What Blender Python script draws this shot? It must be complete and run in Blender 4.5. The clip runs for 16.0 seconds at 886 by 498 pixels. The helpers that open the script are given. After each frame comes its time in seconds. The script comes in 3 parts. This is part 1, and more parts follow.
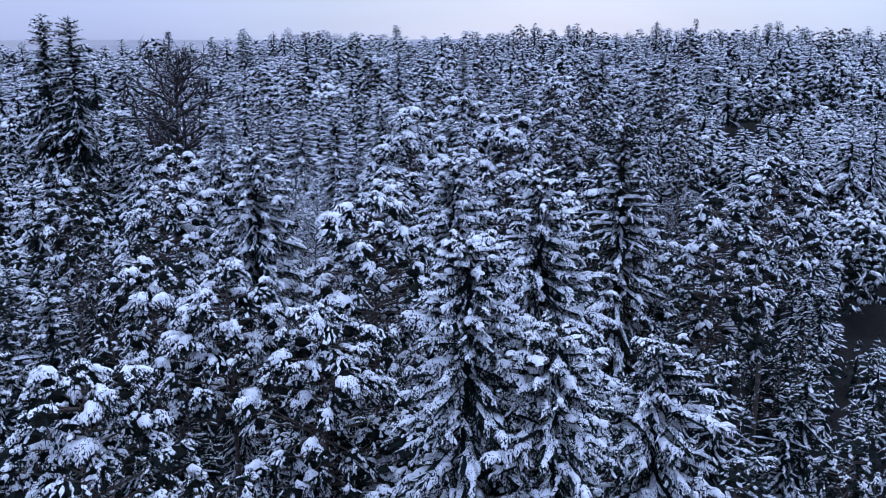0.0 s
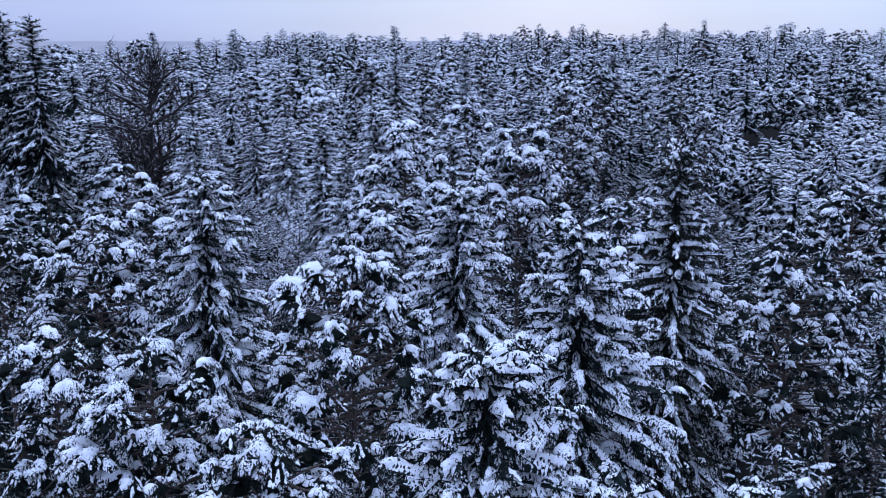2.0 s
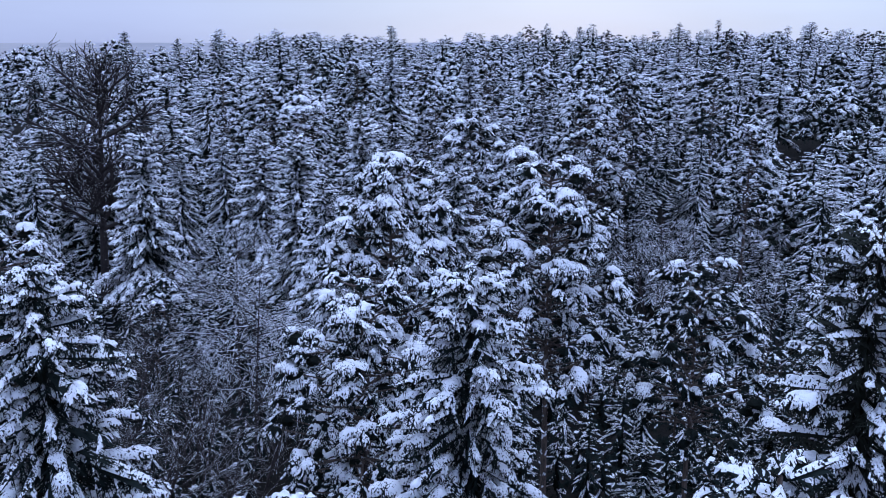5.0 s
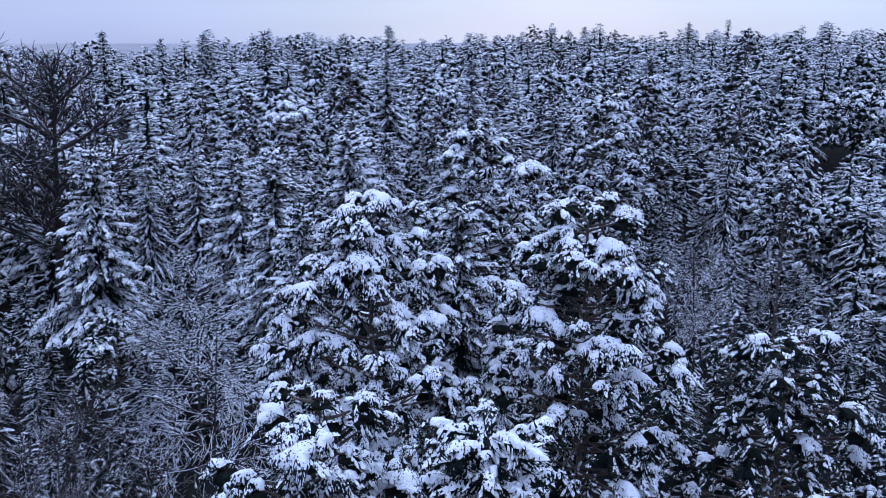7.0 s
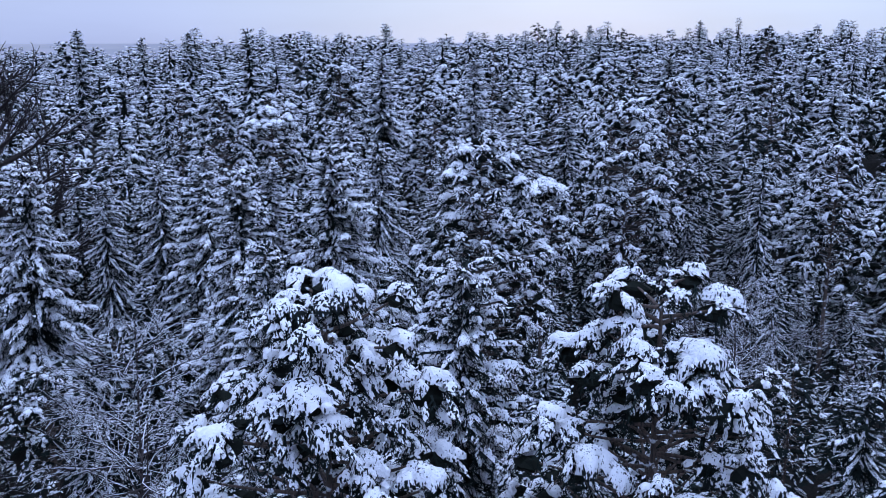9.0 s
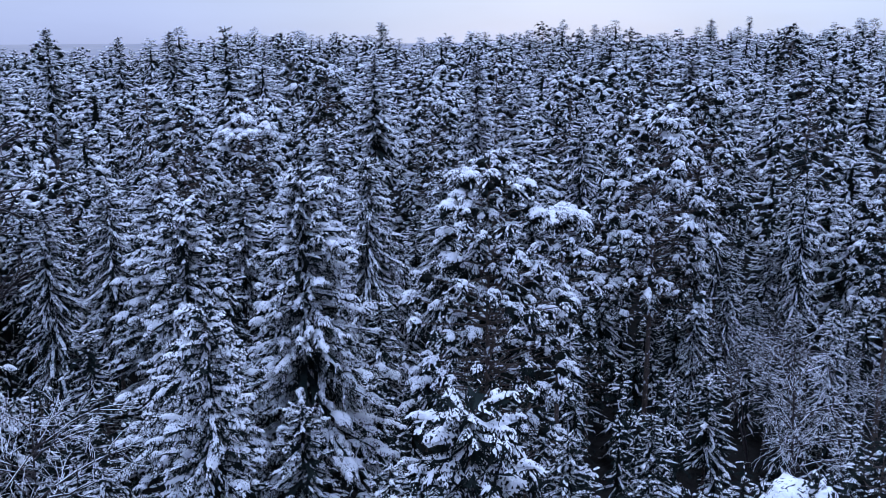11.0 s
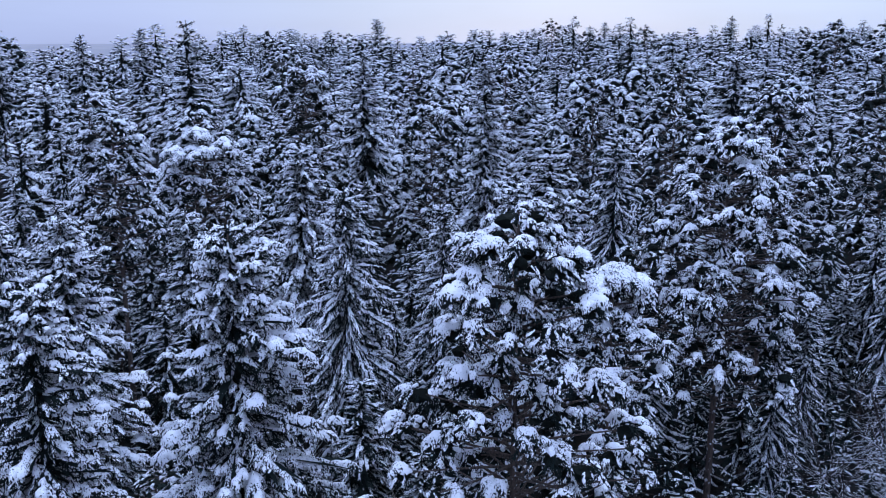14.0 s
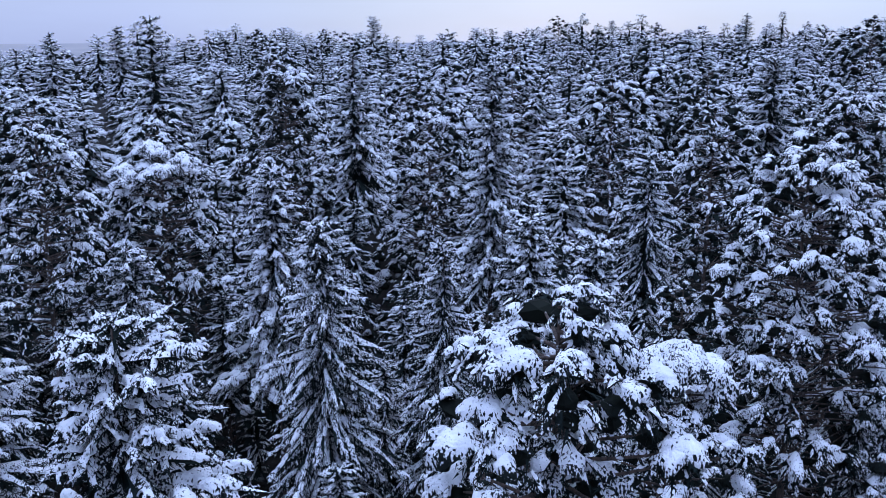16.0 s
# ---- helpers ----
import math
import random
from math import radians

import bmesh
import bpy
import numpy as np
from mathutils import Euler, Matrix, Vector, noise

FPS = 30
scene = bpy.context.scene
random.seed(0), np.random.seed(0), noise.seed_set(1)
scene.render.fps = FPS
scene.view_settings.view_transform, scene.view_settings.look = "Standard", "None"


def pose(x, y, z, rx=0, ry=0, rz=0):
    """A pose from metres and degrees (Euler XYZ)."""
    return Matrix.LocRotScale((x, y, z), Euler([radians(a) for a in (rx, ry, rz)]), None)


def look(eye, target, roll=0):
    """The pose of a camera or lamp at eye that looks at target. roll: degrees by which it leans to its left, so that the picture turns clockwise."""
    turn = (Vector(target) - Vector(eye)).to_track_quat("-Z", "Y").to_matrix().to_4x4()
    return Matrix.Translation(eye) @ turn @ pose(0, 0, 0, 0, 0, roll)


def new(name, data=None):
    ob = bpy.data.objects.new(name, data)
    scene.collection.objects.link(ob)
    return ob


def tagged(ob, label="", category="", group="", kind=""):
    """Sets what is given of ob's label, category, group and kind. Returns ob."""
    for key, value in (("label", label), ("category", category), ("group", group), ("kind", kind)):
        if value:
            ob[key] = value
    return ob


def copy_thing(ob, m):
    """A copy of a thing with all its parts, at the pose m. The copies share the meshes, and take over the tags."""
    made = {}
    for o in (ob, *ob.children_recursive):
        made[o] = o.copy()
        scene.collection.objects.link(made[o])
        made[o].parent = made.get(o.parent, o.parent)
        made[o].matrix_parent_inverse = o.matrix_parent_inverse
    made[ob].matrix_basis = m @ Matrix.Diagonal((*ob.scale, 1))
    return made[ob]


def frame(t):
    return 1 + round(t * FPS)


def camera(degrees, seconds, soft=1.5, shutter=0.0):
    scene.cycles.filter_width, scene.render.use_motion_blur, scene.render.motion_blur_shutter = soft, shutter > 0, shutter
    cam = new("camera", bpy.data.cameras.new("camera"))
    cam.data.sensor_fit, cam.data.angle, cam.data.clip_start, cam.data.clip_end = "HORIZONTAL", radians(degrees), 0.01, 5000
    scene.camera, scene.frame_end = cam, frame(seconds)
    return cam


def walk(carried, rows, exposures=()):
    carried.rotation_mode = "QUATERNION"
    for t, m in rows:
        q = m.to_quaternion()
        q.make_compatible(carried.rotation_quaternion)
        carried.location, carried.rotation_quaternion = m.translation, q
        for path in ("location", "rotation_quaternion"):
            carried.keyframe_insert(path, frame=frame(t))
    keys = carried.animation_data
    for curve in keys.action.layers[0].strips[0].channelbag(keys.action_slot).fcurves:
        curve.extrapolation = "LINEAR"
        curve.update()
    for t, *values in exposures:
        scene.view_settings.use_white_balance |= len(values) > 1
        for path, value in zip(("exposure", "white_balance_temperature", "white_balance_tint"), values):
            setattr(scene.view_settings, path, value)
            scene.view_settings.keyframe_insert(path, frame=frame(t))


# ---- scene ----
cam = camera(54.0, 16.0, 0.8)
METRES, EYE, TILT, LEAN, TURN = 110.0, 36.0, -13.1, 0.0, 0.0
ROWS = [
    (0.0, 0.0000, 0.0000, 0.0000, 0.00, 0.00, -0.00),
    (0.5, 0.0001, 0.0288, 0.0068, 0.01, 0.03, 0.00),
    (1.0, -0.0001, 0.0569, 0.0132, -0.01, 0.04, 0.00),
    (1.5, -0.0003, 0.0867, 0.0202, -0.00, 0.08, -0.00),
    (2.0, -0.0007, 0.1166, 0.0274, -0.01, 0.10, -0.03),
    (2.5, -0.0010, 0.1464, 0.0345, -0.01, 0.13, -0.07),
    (3.0, -0.0012, 0.1759, 0.0412, -0.01, 0.15, -0.06),
    (3.5, -0.0013, 0.2042, 0.0478, -0.01, 0.19, -0.08),
    (4.0, -0.0011, 0.2337, 0.0549, 0.00, 0.19, -0.08),
    (6.5, -0.0011, 0.3791, 0.0885, 0.03, 0.24, -0.06),
    (7.0, -0.0008, 0.4082, 0.0953, 0.03, 0.25, -0.05),
    (7.5, -0.0006, 0.4369, 0.1021, 0.04, 0.25, -0.05),
    (8.0, -0.0002, 0.4660, 0.1085, 0.06, 0.26, -0.01),
    (8.5, 0.0001, 0.4937, 0.1144, 0.06, 0.26, 0.02),
    (9.0, -0.0000, 0.5225, 0.1214, 0.07, 0.24, 0.00),
    (11.5, 0.0013, 0.6693, 0.1550, 0.07, 0.25, 0.06),
    (12.0, 0.0011, 0.6979, 0.1614, 0.07, 0.24, 0.06),
    (12.5, 0.0009, 0.7264, 0.1682, 0.09, 0.24, 0.04),
    (13.0, 0.0006, 0.7534, 0.1743, 0.09, 0.25, 0.03),
    (13.5, 0.0002, 0.7826, 0.1807, 0.09, 0.25, 0.02),
    (14.0, 0.0003, 0.8102, 0.1870, 0.10, 0.25, 0.01),
    (14.5, 0.0002, 0.8384, 0.1936, 0.12, 0.24, 0.00),
    (15.0, 0.0006, 0.8665, 0.2002, 0.14, 0.24, 0.02),
    (15.5, 0.0007, 0.8944, 0.2066, 0.15, 0.22, 0.02),
    (16.0, 0.0012, 0.9221, 0.2130, 0.18, 0.20, 0.05),
]
walk(cam, [(t, pose(0, 0, EYE, TILT, LEAN, TURN) @ pose(METRES * x, METRES * y, METRES * z, 90 + pitch, roll, yaw)) for t, x, y, z, yaw, pitch, roll in ROWS])

# ---------------------------------------------------------------- world and sun
world = bpy.data.worlds.new("overcast_sky")
scene.world = world
world.use_nodes = True
wn, wl = world.node_tree.nodes, world.node_tree.links
wn.clear()
w_out = wn.new("ShaderNodeOutputWorld")
w_bg = wn.new("ShaderNodeBackground")
w_tc = wn.new("ShaderNodeTexCoord")
w_sep = wn.new("ShaderNodeSeparateXYZ")
w_ramp = wn.new("ShaderNodeValToRGB")          # brightness from the horizon up to the zenith
w_ramp.color_ramp.elements[0].position = 0.0
w_ramp.color_ramp.elements[0].color = (0.37, 0.46, 0.78, 1)
w_ramp.color_ramp.elements[1].position = 1.0
w_ramp.color_ramp.elements[1].color = (1.50, 1.96, 3.34, 1)
e = w_ramp.color_ramp.elements.new(0.06)
e.color = (0.46, 0.565, 0.89, 1)
e = w_ramp.color_ramp.elements.new(0.35)
e.color = (0.31, 0.41, 0.77, 1)
w_noise = wn.new("ShaderNodeTexNoise")         # soft cloud structure
w_noise.inputs["Scale"].default_value = 3.0
w_noise.inputs["Detail"].default_value = 4.0
w_map = wn.new("ShaderNodeMapping")
w_map.inputs["Scale"].default_value = (1, 1, 5)
w_mr = wn.new("ShaderNodeMapRange")
w_mr.inputs["From Min"].default_value, w_mr.inputs["From Max"].default_value = 0.3, 0.7
w_mr.inputs["To Min"].default_value, w_mr.inputs["To Max"].default_value = 0.93, 1.07
w_mul = wn.new("ShaderNodeMix")
w_mul.data_type, w_mul.blend_type = "RGBA", "MULTIPLY"
w_mul.inputs["Factor"].default_value = 1.0
w_glow = wn.new("ShaderNodeVectorMath")        # the brighter, rosy part of the cloud before the low sun
w_glow.operation = "DOT_PRODUCT"
w_glow.inputs[1].default_value = Vector((0.22, 0.96, 0.10)).normalized()
w_gr = wn.new("ShaderNodeMapRange")
w_gr.interpolation_type = "SMOOTHSTEP"
w_gr.inputs["From Min"].default_value, w_gr.inputs["From Max"].default_value = 0.82, 1.0
w_add = wn.new("ShaderNodeMix")
w_add.data_type, w_add.blend_type = "RGBA", "ADD"
w_add.inputs["B"].default_value = (0.11, 0.14, 0.10, 1)
w_sky = wn.new("ShaderNodeTexSky")
w_sky.sky_type, w_sky.sun_disc = "NISHITA", False
w_sky.sun_elevation, w_sky.sun_rotation = radians(12), radians(8)
w_mix = wn.new("ShaderNodeMix")
w_mix.data_type, w_mix.blend_type = "RGBA", "ADD"
w_mix.inputs["Factor"].default_value = 0.003
wl.new(w_tc.outputs["Generated"], w_sep.inputs[0])
wl.new(w_sep.outputs["Z"], w_ramp.inputs["Fac"])
wl.new(w_tc.outputs["Generated"], w_map.inputs["Vector"])
wl.new(w_map.outputs[0], w_noise.inputs["Vector"])
wl.new(w_noise.outputs["Fac"], w_mr.inputs["Value"])
wl.new(w_ramp.outputs["Color"], w_mul.inputs["A"])
wl.new(w_mr.outputs[0], w_mul.inputs["B"])
wl.new(w_tc.outputs["Generated"], w_glow.inputs[0])
wl.new(w_glow.outputs["Value"], w_gr.inputs["Value"])
wl.new(w_gr.outputs[0], w_add.inputs["Factor"])
wl.new(w_mul.outputs["Result"], w_add.inputs["A"])
wl.new(w_add.outputs["Result"], w_mix.inputs["A"])
wl.new(w_sky.outputs[0], w_mix.inputs["B"])
wl.new(w_mix.outputs["Result"], w_bg.inputs["Color"])
w_bg.inputs["Strength"].default_value = 1.0
wl.new(w_bg.outputs[0], w_out.inputs["Surface"])

sun = new("sun", bpy.data.lights.new("sun", "SUN"))
sun.data.energy, sun.data.angle, sun.data.color = 0.5, radians(60), (0.82, 0.90, 1.0)
sun.matrix_world = look((0, 0, 200), (-15, -40, 110))


# ---------------------------------------------------------------- materials
def material(name, rough):
    m = bpy.data.materials.new(name)
    m.use_nodes = True
    n, l = m.node_tree.nodes, m.node_tree.links
    b = n["Principled BSDF"]
    b.inputs["Roughness"].default_value = rough
    return m, n, l, b


def noise_node(n, l, scale, detail=4.0, coords="Object"):
    tc = n.new("ShaderNodeTexCoord")
    t = n.new("ShaderNodeTexNoise")
    t.inputs["Scale"].default_value, t.inputs["Detail"].default_value = scale, detail
    l.new(tc.outputs[coords], t.inputs["Vector"])
    return t


def ramp_node(n, l, fac, stops):
    r = n.new("ShaderNodeValToRGB")
    r.color_ramp.elements[0].position, r.color_ramp.elements[0].color = stops[0][0], (*stops[0][1], 1)
    r.color_ramp.elements[1].position, r.color_ramp.elements[1].color = stops[-1][0], (*stops[-1][1], 1)
    for p, c in stops[1:-1]:
        r.color_ramp.elements.new(p).color = (*c, 1)
    l.new(fac, r.inputs["Fac"])
    return r


def bumped(n, l, b, fac, strength, distance):
    u = n.new("ShaderNodeBump")
    u.inputs["Strength"].default_value, u.inputs["Distance"].default_value = strength, distance
    l.new(fac, u.inputs["Height"])
    l.new(u.outputs[0], b.inputs["Normal"])


def snow_material():
    m, n, l, b = material("snow", 0.75)
    big = noise_node(n, l, 1.1)
    fine = noise_node(n, l, 9.0, 6.0)
    r = ramp_node(n, l, big.outputs["Fac"], [(0.3, (0.78, 0.80, 0.83)), (0.7, (0.88, 0.89, 0.91))])
    l.new(r.outputs[0], b.inputs["Base Color"])
    bumped(n, l, b, fine.outputs["Fac"], 0.6, 0.06)
    return m


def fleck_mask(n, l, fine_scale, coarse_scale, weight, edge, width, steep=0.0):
    """Hanging strokes from two noises: 0 below the edge, 1 above it. steep: how much sooner they show on steep faces,
    baring needles there and darkening the flanks as shade would.
    """
    tc = n.new("ShaderNodeTexCoord")
    mp = n.new("ShaderNodeMapping")
    mp.inputs["Scale"].default_value = (1, 1, 0.45)
    fine = n.new("ShaderNodeTexNoise")
    fine.inputs["Scale"].default_value, fine.inputs["Detail"].default_value = fine_scale, 3.0
    l.new(tc.outputs["Object"], mp.inputs["Vector"])
    l.new(mp.outputs[0], fine.inputs["Vector"])
    coarse = noise_node(n, l, coarse_scale, 2.0)
    both = n.new("ShaderNodeMath")
    both.operation = "MULTIPLY_ADD"
    both.inputs[1].default_value = weight
    l.new(coarse.outputs["Fac"], both.inputs[0])
    l.new(fine.outputs["Fac"], both.inputs[2])
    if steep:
        # needles on steep faces, which also paints the flanks' shade into the colour
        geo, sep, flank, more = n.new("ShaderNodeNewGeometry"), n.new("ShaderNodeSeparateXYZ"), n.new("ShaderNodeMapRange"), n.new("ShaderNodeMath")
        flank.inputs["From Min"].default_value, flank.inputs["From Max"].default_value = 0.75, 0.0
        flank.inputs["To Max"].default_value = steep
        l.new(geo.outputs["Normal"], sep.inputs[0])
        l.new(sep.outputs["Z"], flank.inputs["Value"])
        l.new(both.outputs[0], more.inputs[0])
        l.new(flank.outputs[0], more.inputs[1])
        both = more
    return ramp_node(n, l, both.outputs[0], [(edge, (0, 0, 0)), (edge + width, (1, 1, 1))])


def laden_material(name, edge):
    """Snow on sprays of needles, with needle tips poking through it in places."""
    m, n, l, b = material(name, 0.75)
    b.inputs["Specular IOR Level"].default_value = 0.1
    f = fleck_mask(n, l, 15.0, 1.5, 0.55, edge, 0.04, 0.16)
    mix = n.new("ShaderNodeMix")
    mix.data_type = "RGBA"
    mix.inputs["A"].default_value = (0.86, 0.87, 0.89, 1)
    mix.inputs["B"].default_value = (0.012, 0.016, 0.015, 1)
    l.new(f.outputs[0], mix.inputs["Factor"])
    l.new(mix.outputs["Result"], b.inputs["Base Color"])
    fine = noise_node(n, l, 13.0, 7.0)
    bumped(n, l, b, fine.outputs["Fac"], 1.0, 0.08)
    return m


def needle_material(name, dark, light, dusting):
    """Needles with a dusting of snow that lies on them in flecks, fine and coarse."""
    m, n, l, b = material(name, 0.7)
    b.inputs["Specular IOR Level"].default_value = 0.03
    tone = noise_node(n, l, 0.7)
    r = ramp_node(n, l, tone.outputs["Fac"], [(0.3, dark), (0.7, light)])
    f = fleck_mask(n, l, 7.0, 1.3, 0.45, dusting, 0.06)
    mix = n.new("ShaderNodeMix")
    mix.data_type = "RGBA"
    mix.inputs["B"].default_value = (0.70, 0.73, 0.78, 1)
    l.new(f.outputs[0], mix.inputs["Factor"])
    l.new(r.outputs[0], mix.inputs["A"])
    l.new(mix.outputs["Result"], b.inputs["Base Color"])
    return m


def bark_material(name, dark, light, patches=0.60):
    m, n, l, b = material(name, 0.9)
    tc = n.new("ShaderNodeTexCoord")
    mp = n.new("ShaderNodeMapping")
    mp.inputs["Scale"].default_value = (9, 9, 1.6)
    t = n.new("ShaderNodeTexNoise")
    t.inputs["Scale"].default_value, t.inputs["Detail"].default_value = 1.5, 6.0
    l.new(tc.outputs["Object"], mp.inputs["Vector"])
    l.new(mp.outputs[0], t.inputs["Vector"])
    r = ramp_node(n, l, t.outputs["Fac"], [(0.35, dark), (0.65, light)])
    patch = noise_node(n, l, 3.0)
    f = ramp_node(n, l, patch.outputs["Fac"], [(patches, (0, 0, 0)), (patches + 0.06, (1, 1, 1))])
    mix = n.new("ShaderNodeMix")
    mix.data_type = "RGBA"
    mix.inputs["B"].default_value = (0.75, 0.77, 0.80, 1)
    l.new(f.outputs[0], mix.inputs["Factor"])
    l.new(r.outputs[0], mix.inputs["A"])
    l.new(mix.outputs["Result"], b.inputs["Base Color"])
    bumped(n, l, b, t.outputs["Fac"], 0.8, 0.03)
    return m


def ground_material():
    m, n, l, b = material("shaded_forest_floor", 0.95)
    b.inputs["Specular IOR Level"].default_value = 0.05
    a = noise_node(n, l, 0.25, 6.0)
    # litter near black: the shade between the trees is put into its colour
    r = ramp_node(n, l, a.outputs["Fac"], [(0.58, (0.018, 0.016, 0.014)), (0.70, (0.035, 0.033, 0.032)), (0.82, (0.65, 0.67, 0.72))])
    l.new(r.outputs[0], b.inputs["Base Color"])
    c = noise_node(n, l, 3.0, 6.0)
    bumped(n, l, b, c.outputs["Fac"], 0.7, 0.2)
    return m


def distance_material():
    m, n, l, b = material("far_hills_haze", 1.0)
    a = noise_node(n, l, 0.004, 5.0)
    # the haze of distance is put into the colour, which glows pale blue
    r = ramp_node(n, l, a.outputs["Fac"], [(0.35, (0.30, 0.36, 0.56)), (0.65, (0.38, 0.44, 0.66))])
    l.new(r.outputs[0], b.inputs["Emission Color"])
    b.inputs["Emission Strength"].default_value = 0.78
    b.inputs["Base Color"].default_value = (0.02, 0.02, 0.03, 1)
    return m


SNOW = snow_material()
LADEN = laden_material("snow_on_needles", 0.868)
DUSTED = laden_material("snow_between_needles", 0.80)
NEEDLE = needle_material("needles", (0.006, 0.010, 0.010), (0.018, 0.025, 0.022), 0.97)
NEEDLE_DARK = needle_material("needles_sheltered", (0.008, 0.010, 0.008), (0.022, 0.025, 0.019), 0.93)
NEEDLE_WOODS = needle_material("needles_of_the_woods", (0.008, 0.012, 0.010), (0.018, 0.026, 0.022), 0.96)
# near black without flecks, so that gaps in the crowns look shaded
INNER_SHADED = needle_material("inner_needles_shaded", (0.006, 0.008, 0.007), (0.015, 0.018, 0.014), 1.2)
BARK = bark_material("conifer_bark", (0.035, 0.028, 0.024), (0.13, 0.09, 0.07))
BARK_BARE = bark_material("bare_bark", (0.014, 0.010, 0.010), (0.05, 0.037, 0.034), 0.68)
FLOOR = ground_material()
HILLS = distance_material()


# ---------------------------------------------------------------- mesh building
rng = np.random.default_rng(11)


def unit(v):
    return v / np.maximum(np.linalg.norm(v, axis=-1, keepdims=True), 1e-9)


class Soup:
    """Triangles gathered in arrays."""

    def __init__(self):
        self.v, self.f, self.m, self.count = [], [], [], 0

    def add(self, verts, faces, mat=0):
        """verts (n, k, 3) and faces (j, 3) of one piece, or (k, 3) for a single piece."""
        if verts.ndim == 2:
            verts = verts[None]
        n, k, _ = verts.shape
        if n == 0:
            return
        faces = np.asarray(faces)
        idx = faces[None] + (self.count + k * np.arange(n))[:, None, None]
        self.v.append(verts.reshape(-1, 3))
        self.f.append(idx.reshape(-1, 3))
        self.m.append(np.full(n * len(faces), mat, np.int32))
        self.count += n * k

    def mesh(self, name, mats, smooth=True):
        me = bpy.data.meshes.new(name)
        v = np.concatenate(self.v).astype(np.float32)
        f = np.concatenate(self.f).astype(np.int32)
        me.vertices.add(len(v))
        me.vertices.foreach_set("co", v.ravel())
        me.loops.add(f.size)
        me.loops.foreach_set("vertex_index", f.ravel())
        me.polygons.add(len(f))
        me.polygons.foreach_set("loop_start", np.arange(0, f.size, 3, dtype=np.int32))
        me.polygons.foreach_set("material_index", np.concatenate(self.m))
        me.polygons.foreach_set("use_smooth", np.full(len(f), smooth))
        for mt in mats:
            me.materials.append(mt)
        me.update(calc_edges=True)
        return me


def part(name, mesh, parent, label=""):
    ob = new(name, mesh)
    ob.parent = parent
    return tagged(ob, label)


def ring_faces(k):
    return [(i, (i + 1) % k, k) for i in range(k)]


def domes(soup, p, d, s, mat=0, tilt=0.35, rise=0.7, stretch=1.2):
    """Small snow caps: an uneven five-sided shell at each p, sagging over the outer side."""
    n = len(p)
    if n == 0:
        return
    dh = d.copy()
    dh[:, 2] = 0
    dh = unit(dh + 1e-6)
    side = np.stack([-dh[:, 1], dh[:, 0], np.zeros(n)], 1)
    a = np.arange(5) * math.tau / 5 + rng.uniform(0, 1.3, (n, 1))
    r = s[:, None] * rng.uniform(0.65, 1.25, (n, 5))
    u, w = r * np.cos(a) * stretch, r * np.sin(a) * 0.95 / stretch
    ring = p[:, None] + u[..., None] * dh[:, None] + w[..., None] * side[:, None]
    ring[..., 2] += d[:, 2:3] * u * tilt * 2 - s[:, None] * rng.uniform(0.15, 0.6, (n, 5))
    top = p.copy()
    top[:, 2] += s * rise * rng.uniform(0.5, 1.2, n)
    soup.add(np.concatenate([ring, top[:, None]], 1), ring_faces(5), mat)


def blankets(soup, p, d, s, mat=0, stretch=1.3, k=12):
    """Snow blankets draped over a spray of twigs: bumpy on top, with a ragged rim of hanging fingers."""
    n = len(p)
    if n == 0:
        return
    dh = d.copy()
    dh[:, 2] = 0
    dh = unit(dh + 1e-6)
    side = np.stack([-dh[:, 1], dh[:, 0], np.zeros(n)], 1)
    way = unit(dh + np.array([0, 0, 1.0]) * (d[:, 2:3] * 0.8))
    up = unit(np.cross(way, side))
    a = np.arange(k) * math.tau / k + rng.uniform(0, 1, (n, 1))
    finger = rng.uniform(0.5, 1.5, (n, k)) * (1 + 0.25 * (-1.0) ** np.arange(k))
    lobe = 1 + 0.22 * np.sin(3 * a + rng.uniform(0, 6, (n, 1))) + 0.13 * np.sin(2 * a + rng.uniform(0, 6, (n, 1)))
    wide = lobe * (0.85 + 0.15 * finger)
    rings = []
    for rr, zz, kind in ((0.45, 0.46, 0), (0.82, 0.16, 1), (0.98, -0.36, 2)):
        f = (rng.uniform(0.75, 1.25, (n, k)), wide, lobe * (0.72 + 0.28 * finger))[kind]
        r = s[:, None] * rr * f
        u, w = r * np.cos(a) * stretch, r * np.sin(a) / stretch ** 0.5
        hgt = s[:, None] * (zz * (finger if kind == 2 else 1.0) + rng.normal(0, 0.10, (n, k)))
        rings.append(p[:, None] + u[..., None] * way[:, None] + w[..., None] * side[:, None] + hgt[..., None] * up[:, None])
    top = p + up * (s * rng.uniform(0.48, 0.66, n))[:, None]
    faces = [(i, (i + 1) % k, 3 * k) for i in range(k)]
    for j in (0, 1):
        for i in range(k):
            b, c = j * k + i, j * k + (i + 1) % k
            faces += [(b, b + k, c + k), (b, c + k, c)]
    soup.add(np.concatenate(rings + [top[:, None]], 1), faces, mat)


